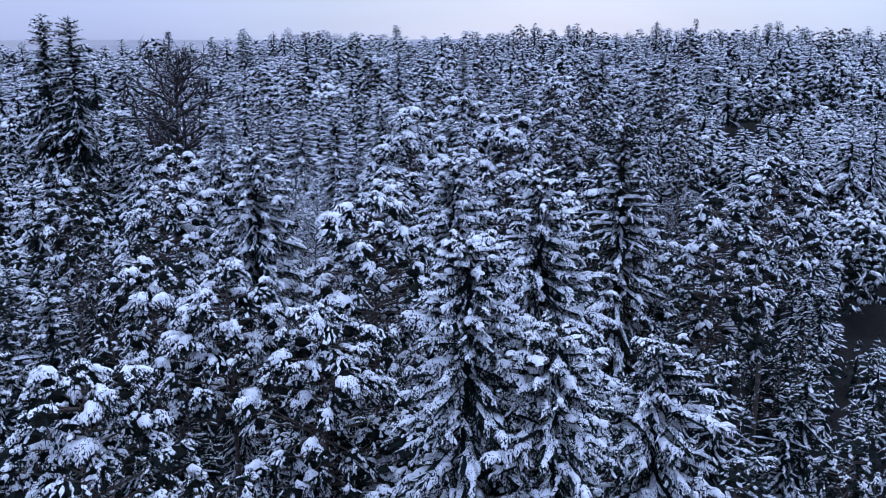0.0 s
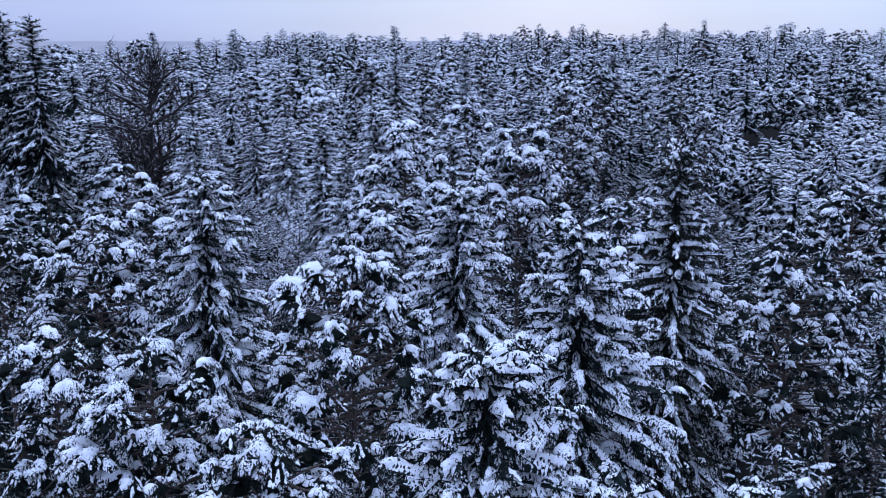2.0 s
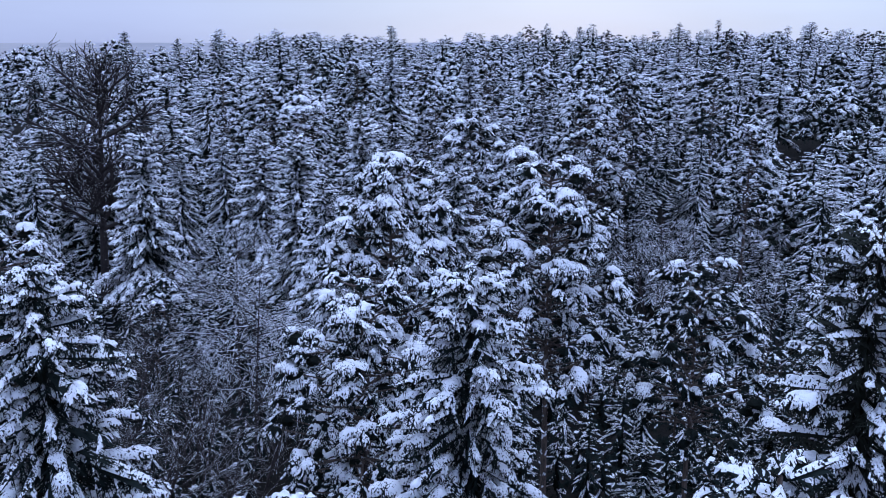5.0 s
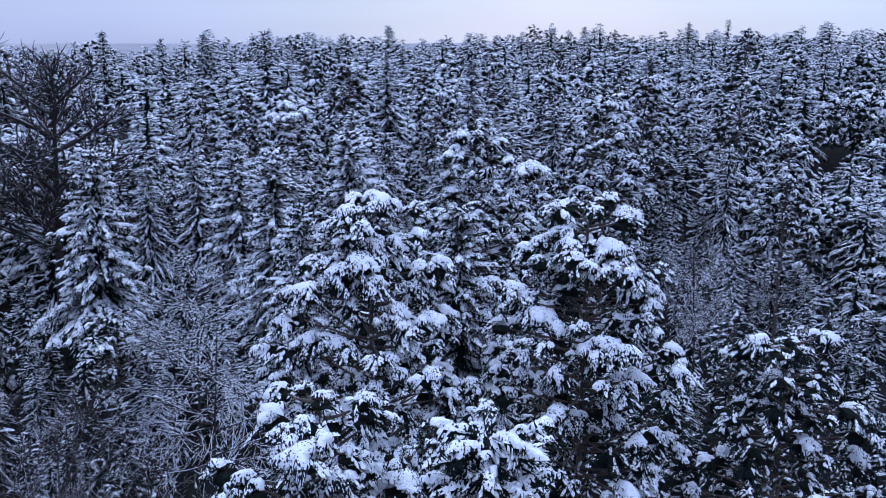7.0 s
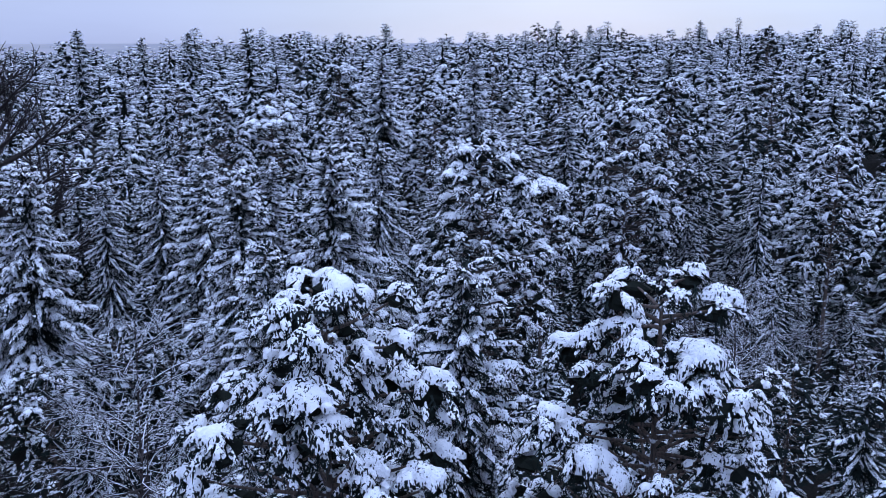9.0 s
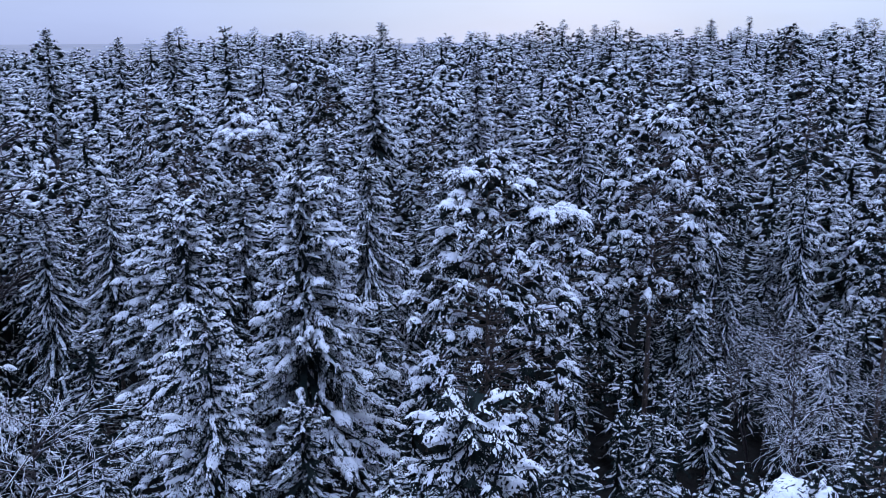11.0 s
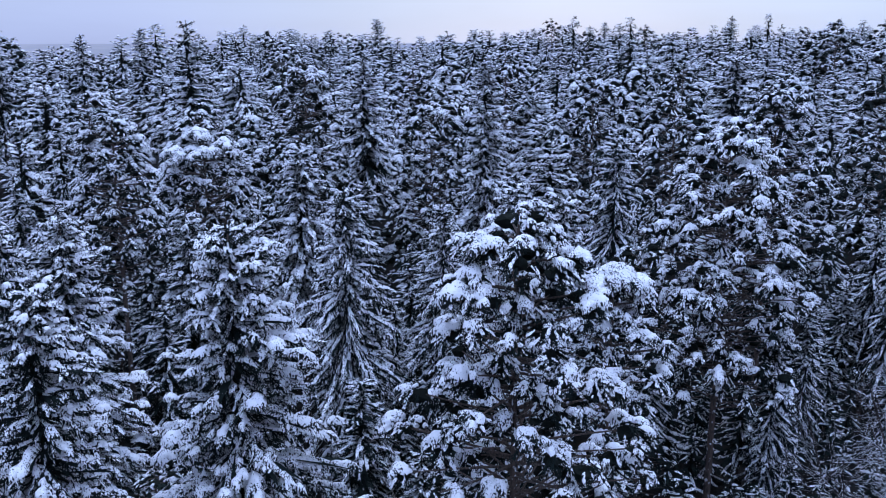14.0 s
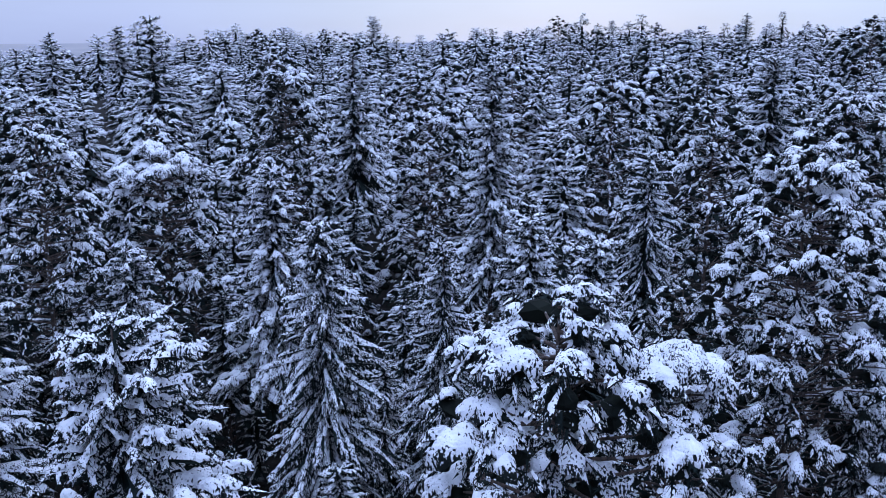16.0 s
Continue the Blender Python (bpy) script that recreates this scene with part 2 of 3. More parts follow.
def fingers(snow, leaf, p, d, ln, wd, droop, laden, thick=1.0, mat=1, tufts=0):
    """Twigs under snow: a rounded tongue of snow on each laden one, drooping to a point, and dark needle blades below that stick out past it."""
    n = len(p)
    if n == 0:
        return
    side = unit(np.stack([-d[:, 1], d[:, 0], np.zeros(n)], 1) + 1e-9)
    z = np.array([0, 0, 1.0])
    one = lambda a: np.asarray(a)[:, None]
    r = lambda a, b: rng.uniform(a, b, (n, 1))
    ln, wd, droop = one(ln * np.ones(n)), one(wd * np.ones(n)), one(droop * np.ones(n))
    th = (0.03 + 0.42 * wd) * thick * r(0.6, 1.4)
    mid = p + d * ln * r(0.45, 0.65) - z * droop * ln * 0.30 + side * wd * r(-0.4, 0.4)
    tip = p + d * ln - z * droop * ln + side * wd * r(-0.7, 0.7)
    bl, br, bt = p - side * wd * r(0.4, 0.8) - z * 0.3 * wd, p + side * wd * r(0.4, 0.8) - z * 0.3 * wd, p + z * th * 0.8
    ml, mr, mt = mid - side * wd * r(0.7, 1.3) - z * wd * r(0.3, 0.8), mid + side * wd * r(0.7, 1.3) - z * wd * r(0.3, 0.8), mid + z * th
    end = tip - z * th * 0.5 + d * wd * 0.2
    v = np.stack([bl, br, bt, ml, mr, mt, end], 1)
    snow.add(v[laden], [(0, 3, 2), (3, 5, 2), (2, 5, 1), (5, 4, 1), (3, 6, 5), (5, 6, 4)], mat)
    low = z * (0.05 + 0.25 * wd)
    far = tip + (tip - p) * r(0.05, 0.35) - low
    ol = mid - side * wd * r(1.3, 2.4) + d * ln * r(0.1, 0.45) - low * r(1, 3)
    rr = mid + side * wd * r(1.3, 2.4) + d * ln * r(0.1, 0.45) - low * r(1, 3)
    if tufts < 2:
        w = np.stack([p - side * wd * 0.5 - low, p + side * wd * 0.5 - low, mid - low, far, ol, rr], 1)
        leaf.add(w, [(0, 1, 3), (0, 4, 2), (1, 2, 5)], 0)
    else:
        # slim blades, two to a side
        s1, s2 = d * (0.02 + 0.05 * ln), side * (0.02 + 0.2 * wd)
        near = (p + mid) * 0.5 - low
        end1 = near + (ol - mid) * r(0.8, 1.2) + rng.normal(0, 0.03, (n, 3))
        end2 = near + (rr - mid) * r(0.8, 1.2) + rng.normal(0, 0.03, (n, 3))
        w = np.stack([p - s2 - low, p + s2 - low, far, mid - s1 - low, mid + s1 - low, ol, rr, near - s1, near + s1, end1, end2], 1)
        leaf.add(w, [(0, 1, 2), (3, 4, 5), (3, 6, 4), (7, 8, 9), (7, 10, 8)], 0)
    if tufts:
        # small caps on the twig, and needles that poke up through them
        u = rng.uniform(0.25, 1.05, (tufts, n, 1))
        q = (p + (mid - p) * np.minimum(u * 2, 1) + (tip - mid) * np.maximum(u * 2 - 1, 0) + side * wd * rng.normal(0, 0.9, (tufts, n, 1)))
        keep = np.tile(laden, tufts) & (rng.uniform(0, 1, tufts * n) < 0.8)
        q, dd = q.reshape(-1, 3), np.tile(d - z * droop, (tufts, 1))
        sz = np.tile(0.45 * wd[:, 0] + 0.045, tufts) * rng.uniform(0.7, 1.5, tufts * n)
        domes(snow, q[keep] + z * 0.03, dd[keep], sz[keep], 0, 0.35, 0.9, 1.3)
        spikes(leaf, q, dd, sz * 1.9, 1, hang=0.25, spread=0.75, wide=0.14)


def spikes(soup, p, d, s, each, mat=0, hang=0.25, spread=0.8, wide=0.13):
    """Needle twigs: slim blades fanning out round d and hanging a little."""
    if len(p) == 0:
        return
    p, d, s = np.repeat(p, each, 0), np.repeat(d, each, 0), np.repeat(s, each)
    n = len(p)
    w = d + rng.normal(0, spread, (n, 3))
    w[:, 2] -= hang
    w = unit(w)
    q = p + rng.normal(0, 0.35, (n, 3)) * s[:, None]
    q[:, 2] -= 0.25 * s
    side = unit(np.cross(w, rng.normal(0, 1, (n, 3)))) * (s * wide)[:, None]
    tip = q + w * (s * rng.uniform(0.9, 1.9, n))[:, None]
    soup.add(np.stack([q - side, q + side, tip], 1), [(0, 1, 2)], mat)


def tube(soup, pts, radii, sides=6, mat=0):
    pts, radii = np.asarray(pts, float), np.asarray(radii, float)
    t = unit(np.gradient(pts, axis=0))
    ref = np.where(np.abs(t[:, 2:3]) > 0.9, [[1.0, 0, 0]], [[0, 0, 1.0]])
    a = unit(np.cross(t, ref))
    b = np.cross(t, a)
    ang = np.arange(sides) * math.tau / sides
    v = pts[:, None] + radii[:, None, None] * (np.cos(ang)[None, :, None] * a[:, None] + np.sin(ang)[None, :, None] * b[:, None])
    f = []
    for i in range(len(pts) - 1):
        for j in range(sides):
            p0, p1 = i * sides + j, i * sides + (j + 1) % sides
            f += [(p0, p1, p1 + sides), (p0, p1 + sides, p0 + sides)]
    soup.add(v.reshape(-1, 3), f, mat)


def core(soup, at, z, r, sides=9, mat=1, twigs=0.8):
    """The dense inner foliage of a conifer with its shade put into the colour: a dark jagged closed skin through rings
    at the heights z with the radii r.
    """
    n = len(z)
    a = np.arange(sides) * math.tau / sides
    ang = a + rng.normal(0, 0.25, (n, sides))
    rad = r[:, None] * rng.uniform(0.45, 1.3, (n, sides)) * np.where(np.arange(n) % 2, 1.25, 0.6)[:, None]
    zz = z[:, None] + rng.normal(0, 0.18, (n, sides)) - 0.25 * rad
    v = np.stack([at[0] + rad * np.cos(ang), at[1] + rad * np.sin(ang), at[2] + zz], -1).reshape(-1, 3)
    v = np.concatenate([v, [[at[0], at[1], at[2] + z[0] + 0.3]]])
    f = [(j, (j + 1) % sides, n * sides) for j in range(sides)]
    for i in range(n - 1):
        for j in range(sides):
            b, c = i * sides + j, i * sides + (j + 1) % sides
            f += [(b, b + sides, c + sides), (b, c + sides, c)]
    soup.add(v, f, mat)
    p = v[:-1][rng.uniform(0, 1, len(v) - 1) < twigs]
    d = unit((p - np.asarray(at)) * np.array([1, 1, 0]) + np.array([0, 0, -0.25]))
    spikes(soup, p, d, np.full(len(p), 0.15 + 0.06 * float(r.max())), 3, mat, 0.35, 0.7, 0.16)


def lumps(soup, c, r, flat=0.45, mat=0, k=7):
    """Dense hearts of foliage pads, coloured dark for the shade inside: jagged flattened balls."""
    n = len(c)
    a = np.arange(k) * math.tau / k + rng.uniform(0, 1, (n, 1))
    rings = []
    for rr, zz in ((0.6, 0.6), (1.0, 0.0), (0.65, -0.7)):
        q = r[:, None] * rr * rng.uniform(0.65, 1.2, (n, k))
        rings.append(np.stack([c[:, 0:1] + q * np.cos(a), c[:, 1:2] + q * np.sin(a), c[:, 2:3] + r[:, None] * flat * (zz + rng.normal(0, 0.2, (n, k)))], -1))
    top, low_end = c + np.array([0, 0, flat]) * r[:, None], c - np.array([0, 0, flat * 1.2]) * r[:, None]
    f = [(i, (i + 1) % k, 3 * k) for i in range(k)] + [(2 * k + (i + 1) % k, 2 * k + i, 3 * k + 1) for i in range(k)]
    for j in (0, 1):
        for i in range(k):
            b, e = j * k + i, j * k + (i + 1) % k
            f += [(b, b + k, e + k), (b, e + k, e)]
    soup.add(np.concatenate(rings + [top[:, None], low_end[:, None]], 1), f, mat)


# ---------------------------------------------------------------- kinds of tree, branch by branch
def layered(snow, leaf, at, h, radius, depth, drop, load, step, twig, knots, k=7, dark=1, blunt=0.14):
    """The crown of a fir or spruce: whorls of branches with side twigs, snow tongues and rounded heaps.
    drop: how far the branches hang; step: metres between whorls; twig: side twigs a metre of branch; knots: snow heaps a metre."""
    at = np.asarray(at, float)
    zs = [0.45]
    while zs[-1] < depth:
        zs.append(zs[-1] + step * rng.uniform(0.75, 1.25) * (0.42 + 0.58 * min(1, zs[-1] / 4)))
    zs = np.array(zs)
    arms = np.where(zs < 1.2, 4, np.where(zs < 4, 5, 6)) + rng.integers(0, 2, len(zs))
    t = np.repeat(zs / zs[-1], arms)
    n = len(t)
    wave = 1 + 0.13 * np.sin(rng.uniform(0, 9) + 1.7 * zs)
    az = np.concatenate([rng.uniform(0, 6) + np.arange(a) * math.tau / a for a in arms]) + rng.normal(0, 0.20, n)
    lean = 1 + 0.14 * np.cos(az - rng.uniform(0, 6))
    ln = radius * (blunt + (1.02 - blunt) * t ** 0.62) * np.repeat(wave, arms) * lean * rng.uniform(0.76, 1.15, n)
    z = at[2] + h - np.repeat(zs, arms) + rng.normal(0, 0.12 if twig > 3 else 0.32 * step, n)
    e0 = 0.55 * (1 - t) ** 1.5 - 0.05 - 0.40 * drop * t + rng.normal(0, 0.08, n)
    sag = 0.12 + 0.36 * drop * (0.4 + 0.6 * t)
    side_load = 0.16 * np.sin(az * 2 + rng.uniform(0, 6)) + 0.12 * np.sin(rng.uniform(0, 6) + 0.9 * z)
    ful = np.clip(load + side_load + rng.normal(0, 0.16, n), 0.03, 1.0)
    ch, sh = np.cos(az), np.sin(az)

    def spot(i, u):
        x = ln[i] * u
        return np.stack([at[0] + ch[i] * x, at[1] + sh[i] * x, z[i] + x * (e0[i] - sag[i] * u + 0.06 * u ** 4)], 1)

    # side twigs, in pairs
    cnt = np.clip(np.round(ln * twig + 1), 2, 22).astype(int)
    i = np.repeat(np.arange(n), cnt)
    m = len(i)
    u = 0.05 + 0.95 * rng.uniform(0, 1, m) ** 0.85
    sg = rng.choice([-1.0, 1.0], m)
    turn = az[i] + sg * rng.uniform(0.45, 1.05, m) * np.where(u > 0.9, 0.5, 1)
    tl = (0.17 + ln[i] * 0.26 * (1.12 - u)) * rng.uniform(0.7, 1.25, m)
    slope = e0[i] - 2 * sag[i] * u * 0.8 - 0.22 - 0.35 * drop
    d = unit(np.stack([np.cos(turn), np.sin(turn), slope], 1))
    slim = 1.0 if drop < 0.8 else 0.72
    wd = (0.040 + 0.085 * tl) * slim * rng.uniform(0.7, 1.4, m)
    lie = rng.uniform(0, 1, m) < ful[i] * (0.16 + 0.72 * u) * (1.08 - 0.30 * t[i])
    fingers(snow, leaf, spot(i, u), d, tl, wd * (1.0 if twig > 3 else 1.5), 0.20 + 0.45 * drop, lie, tufts=2 if twig > 3 else 1 if twig > 2 else 0)
    # the branch itself
    d = unit(np.stack([ch, sh, e0 - sag * 0.5], 1))
    b = np.arange(n)
    lie = rng.uniform(0, 1, n) < ful + 0.15
    fingers(snow, leaf, spot(b, np.full(n, 0.14)), d, ln * 0.90, (0.07 + 0.030 * ln) * rng.uniform(0.7, 1.3, n), sag * 0.45, lie, 1.3)
    # short inner twigs round the trunk
    if twig > 2:
        i = np.repeat(b, 2)
        m = len(i)
        turn = az[i] + rng.uniform(-1.2, 1.2, m)
        d = unit(np.stack([np.cos(turn), np.sin(turn), -0.25 - 0.5 * drop + rng.normal(0, 0.2, m)], 1))
        p = np.stack([at[0] + np.cos(turn) * 0.08, at[1] + np.sin(turn) * 0.08, z[i] + rng.uniform(-0.5, 0.3, m) * step], 1)
        fingers(snow, leaf, p, d, (0.25 + 0.22 * ln[i]) * rng.uniform(0.7, 1.2, m), (0.05 + 0.02 * ln[i]) * rng.uniform(0.7, 1.3, m), 0.3, rng.uniform(0, 1, m) < 0.75 * ful[i], tufts=1)
    # heaps of snow
    cnt = rng.poisson(ln * knots * ful)
    i = np.repeat(b, cnt)
    m = len(i)
    u = 0.28 + 0.74 * rng.uniform(0, 1, m) ** 0.8
    p = spot(i, u)
    off = rng.normal(0, 0.10, m) * ln[i] * (1.25 - u) * slim
    p += np.stack([-sh[i] * off, ch[i] * off, 0.05 - np.abs(off) * 0.35], 1)
    d = unit(np.stack([ch[i], sh[i], e0[i] - 2 * sag[i] * u], 1))
    size = (0.12 + 0.055 * ln[i]) * rng.uniform(0.5, 1.0, m) * np.where(rng.uniform(0, 1, m) < 0.18, 1.5, 1.0) * (1 if drop < 0.8 else 0.62) * (1 if twig > 2 else 1.35)
    blankets(snow, p, d, size, 0, 1.55 if drop < 0.8 else 2.3, k)
    # leader, and a dark skin for the dense, shaded inside
    q = 5
    p = np.stack([at[0] + rng.normal(0, 0.03, q), at[1] + rng.normal(0, 0.03, q), at[2] + h - np.linspace(0.1, 0.8, q)], 1)
    fingers(snow, leaf, p, unit(np.stack([rng.normal(0, 0.5, q), rng.normal(0, 0.5, q), np.ones(q)], 1)), 0.35, 0.06, 0.0, np.arange(q) % 2 == 0)
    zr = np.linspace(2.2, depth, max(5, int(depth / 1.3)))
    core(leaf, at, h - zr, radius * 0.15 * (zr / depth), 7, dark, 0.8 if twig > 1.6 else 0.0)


def pine_pads(h, radius, depth, count, wide):
    """Centres, radii and outward ways of the foliage pads of a round, uneven pine crown."""
    i = np.arange(count)
    t = ((i + 0.5) / count) ** 0.9
    a = i * 2.399963 + rng.normal(0, 0.35, count)
    prof = np.sin(np.clip(t * 1.75 + 0.22, 0, 2.35)) ** 0.85
    r = radius * prof * np.where(rng.uniform(0, 1, count) < 0.36, rng.uniform(0.2, 0.7, count), rng.uniform(0.72, 1.05, count))
    c = np.stack([r * np.cos(a), r * np.sin(a), h - 0.5 - t * depth + rng.normal(0, 0.35, count)], 1)
    c[0] = (0, 0, h - 0.55)
    size = rng.uniform(0.60, 1.35, count) * (0.42 + 0.075 * radius) * wide
    size[:3] *= 0.75
    out = unit(np.stack([np.cos(a), np.sin(a), 0.30 - 0.95 * t], 1))
    return c, size, out


def rounded(snow, leaf, at, h, radius, depth, load, count, per, knots, k=8, dark=1):
    """The crown of a pine: pads of needle twigs that hang over their outer edge, heaped with snow. Returns the pads' centres."""
    c, size, out = pine_pads(h, radius, depth, count, 1.0 if per > 9 else 1.15 if per > 6 else 1.4)
    local = c.copy()
    c = c + np.asarray(at, float)
    n = len(c)
    az0 = np.arctan2(out[:, 1], out[:, 0])
    t = (at[2] + h - c[:, 2]) / depth
    ful = np.clip(load * (1.12 - 0.35 * t) + 0.15 * np.sin(az0 * 2 + rng.uniform(0, 6)) + rng.normal(0, 0.18, n), 0.03, 1)
    i = np.repeat(np.arange(n), per)
    m = len(i)
    turn = az0[i] + rng.normal(0, 1.05, m)
    rr = rng.uniform(0.0, 0.75, m) * size[i]
    p = c[i] + np.stack([np.cos(turn) * rr, np.sin(turn) * rr, 0.30 * size[i] - 0.75 * rr ** 2 / size[i] + rng.normal(0, 0.14, m) * size[i]], 1)
    tilt = 0.25 - 1.25 * rr / size[i] + 0.6 * out[i, 2]
    d = unit(np.stack([np.cos(turn), np.sin(turn), tilt], 1))
    tl = size[i] * (rng.uniform(0.30, 0.62, m) if per > 9 else rng.uniform(0.40, 0.80, m))
    wd = (0.035 + 0.09 * tl) * rng.uniform(0.7, 1.4, m)
    lie = rng.uniform(0, 1, m) < ful[i] * (0.40 + 0.40 * rr / size[i] / 0.75)
    fingers(snow, leaf, p, d, tl, wd * (1.0 if per > 9 else 1.4), 0.35, lie, tufts=2 if per > 9 else 1 if per > 6 else 0)
    # needles below the pad
    q = max(2, per // 3)
    i = np.repeat(np.arange(n), q)
    m = len(i)
    turn = az0[i] + rng.normal(0, 1.2, m)
    d = unit(np.stack([np.cos(turn), np.sin(turn), rng.uniform(-1.4, 0.1, m)], 1))
    p = c[i] + np.stack([np.cos(turn), np.sin(turn), -0.6 * np.ones(m)], 1) * (size[i] * rng.uniform(0.1, 0.5, m))[:, None]
    fingers(snow, leaf, p, d, size[i] * rng.uniform(0.3, 0.6, m), 0.06 * size[i] + 0.02, 0.3, rng.uniform(0, 1, m) < 0.12 * load, tufts=2 if per > 9 else 0)
    # heaps of snow
    i = np.repeat(np.arange(n), rng.poisson(knots * ful ** 1.4))
    m = len(i)
    turn, rr = az0[i] + rng.normal(0, 1.3, m), rng.uniform(0, 1, m) ** 0.6 * 0.95
    off = np.stack([np.cos(turn) * rr, np.sin(turn) * rr, 0.48 - 0.60 * rr ** 2], 1)
    big = np.where(rng.uniform(0, 1, m) < 0.16, 1.5, 1.0)
    blankets(snow, c[i] + off * size[i][:, None], unit(np.stack([np.cos(turn), np.sin(turn), -0.9 * rr], 1)), size[i] * rng.uniform(0.13, 0.36, m) * big * (1 if per > 6 else 1.25), 0, 1.35, k)
    if per > 9:
        # one thick pillow on the fuller pads
        i = np.flatnonzero(rng.uniform(0, 1, n) < (ful - 0.45) * 1.2)
        sz = size[i] * rng.uniform(0.34, 0.60, len(i))
        blankets(snow, c[i] + out[i] * np.array([0.35, 0.35, 0]) * size[i][:, None] + np.array([0, 0, 0.36]) * size[i][:, None], unit(out[i] * np.array([1, 1, 0]) + np.array([0, 0, -0.45])), sz, 0, 1.3, 12)
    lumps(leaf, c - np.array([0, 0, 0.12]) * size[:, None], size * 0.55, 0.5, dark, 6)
    return local


def limbs_of(s, c, h, lower=0.7):
    for q in c:
        r = math.hypot(q[0], q[1])
        if r < 0.4:
            continue
        z0 = q[2] - r * rng.uniform(0.15, 0.55) * lower
        u = np.linspace(0, 1, 5)[:, None]
        mid = np.array([q[0] * 0.5, q[1] * 0.5, (z0 + q[2]) / 2 + rng.uniform(-0.25, 0.25)])
        pts = (1 - u) ** 2 * np.array([0, 0, z0]) + 2 * u * (1 - u) * mid + u ** 2 * q
        tube(s, pts, np.linspace(0.07, 0.025, 5), 5)


def trunk_of(h, r0, bend=0.25):
    s = Soup()
    z = np.linspace(-0.4, h - 0.3, 9)
    ph = rng.uniform(0, 6)
    k = (z / h).clip(0, 1)
    pts = np.stack([bend * np.sin(ph + 3 * k) * k * (1 - k), bend * np.cos(ph + 2.5 * k) * k * (1 - k), z], 1)
    tube(s, pts, r0 * (1 - 0.9 * k) + 0.015 + 0.12 * r0 * np.exp(-z * 2).clip(0, 1.5), 9)
    return s


# whorl step, side twigs a metre, heaps a metre, sides of a heap; then for pines: pads a crown, twigs a pad, heaps a pad
GRADES = {"near": (0.60, 5.0, 1.35, 8, 1.2, 16, 3.6), "mid": (0.80, 2.4, 0.6, 6, 0.75, 8, 2.0), "woods": (0.95, 1.5, 0.60, 5, 0.65, 6, 2.6), "far": (1.0, 1.2, 0.34, 4, 0.5, 4, 1.3)}


def foliage(snow, leaf, kind, at, h, radius, depth, load, grade):
    step, twig, knots, k, share, per, heaps = GRADES[grade]
    if kind == "pine":
        count = int((30 + 14 * radius) * (depth / 9.0) ** 0.9 * share)
        return rounded(snow, leaf, at, h, radius, depth, load, count, per, heaps, k)
    layered(snow, leaf, at, h, radius, depth, {"fir": 0.5, "spruce": 1.05}[kind], load, step, twig, knots, k, 1, 0.14 if grade == "near" else 0.17 if grade == "mid" else 0.24)
    return np.zeros((0, 3))


def conifer(kind, h, radius, depth, snowy=0.75, grade="near", needle=None):
    """A snow-laden conifer at the origin: an Empty with trunk, limbs, crown and snow. kind: pine, fir or spruce."""
    crown, snow = Soup(), Soup()
    trunk = trunk_of(h, 0.10 + h * 0.0055)
    limbs_of(trunk, foliage(snow, crown, kind, (0, 0, 0), h, radius, depth, snowy, grade), h)
    root = new({"pine": "pine_tree", "fir": "fir_tree", "spruce": "spruce_tree"}[kind])
    part("trunk", trunk.mesh("trunk", [BARK]), root)
    part("crown", crown.mesh("crown", [needle or NEEDLE, INNER_SHADED], False), root, "dark green needle twigs dusted with snow")["kind"] = "stuff"
    part("snow_load", snow.mesh("snow_load", [LADEN, DUSTED]), root, "white snow lying on the branches")["kind"] = "stuff"
    return root


def mound(root, x, y, z, r, n):
    """A thick heap of snow over one part of a crown."""
    s = Soup()
    a, q = rng.uniform(0, math.tau, n), rng.uniform(0, 1, n) ** 0.6
    p = np.stack([x + r * q * np.cos(a), y + r * q * np.sin(a), z - 0.55 * r * q ** 2], 1)
    d = unit(np.stack([np.cos(a) * q, np.sin(a) * q, -0.8 * q], 1) + 1e-3)
    blankets(s, p, d, (0.15 + 0.22 * r) * rng.uniform(0.6, 1.25, n), 0, 1.2, 12)
    part("snow_mound", s.mesh("snow_mound", [LADEN]), root, "thick rounded heap of fresh snow")["kind"] = "stuff"


def grow(wood, snow, p, d, length, r, level, gravity, keep, twigs=8):
    """A bare limb with its side twigs, and snow along its upper side."""
    n = 5
    pts = [p]
    w = d
    for _ in range(n):
        w = unit(w + rng.normal(0, 0.13, 3) + np.array([0, 0, gravity]))
        pts.append(pts[-1] + w * length / n)
    pts = np.array(pts)
    tube(wood, pts, np.linspace(r, max(r * 0.35, 0.006), n + 1), 5 if level < 2 else 3)
    if keep > 0 and level > 0:
        lift = np.array([0, 0, r * 0.75])
        tube(snow, pts[1:] + lift, np.linspace(r * 0.75, r * 0.45, n) * keep + 0.011 * keep, 3)
    if level >= 3:
        return
    for i in range((8, twigs, 4)[level]):
        k = rng.uniform(0.25, 1.0)
        q = pts[min(int(k * n), n - 1)] + (pts[min(int(k * n) + 1, n)] - pts[min(int(k * n), n - 1)]) * (k * n % 1)
        out = unit(unit(w) * 0.75 + rng.normal(0, 0.55, 3) + np.array([0, 0, 0.15]))
        grow(wood, snow, q, out, length * rng.uniform(0.35, 0.6), r * 0.55, level + 1, gravity - 0.02, keep, twigs)


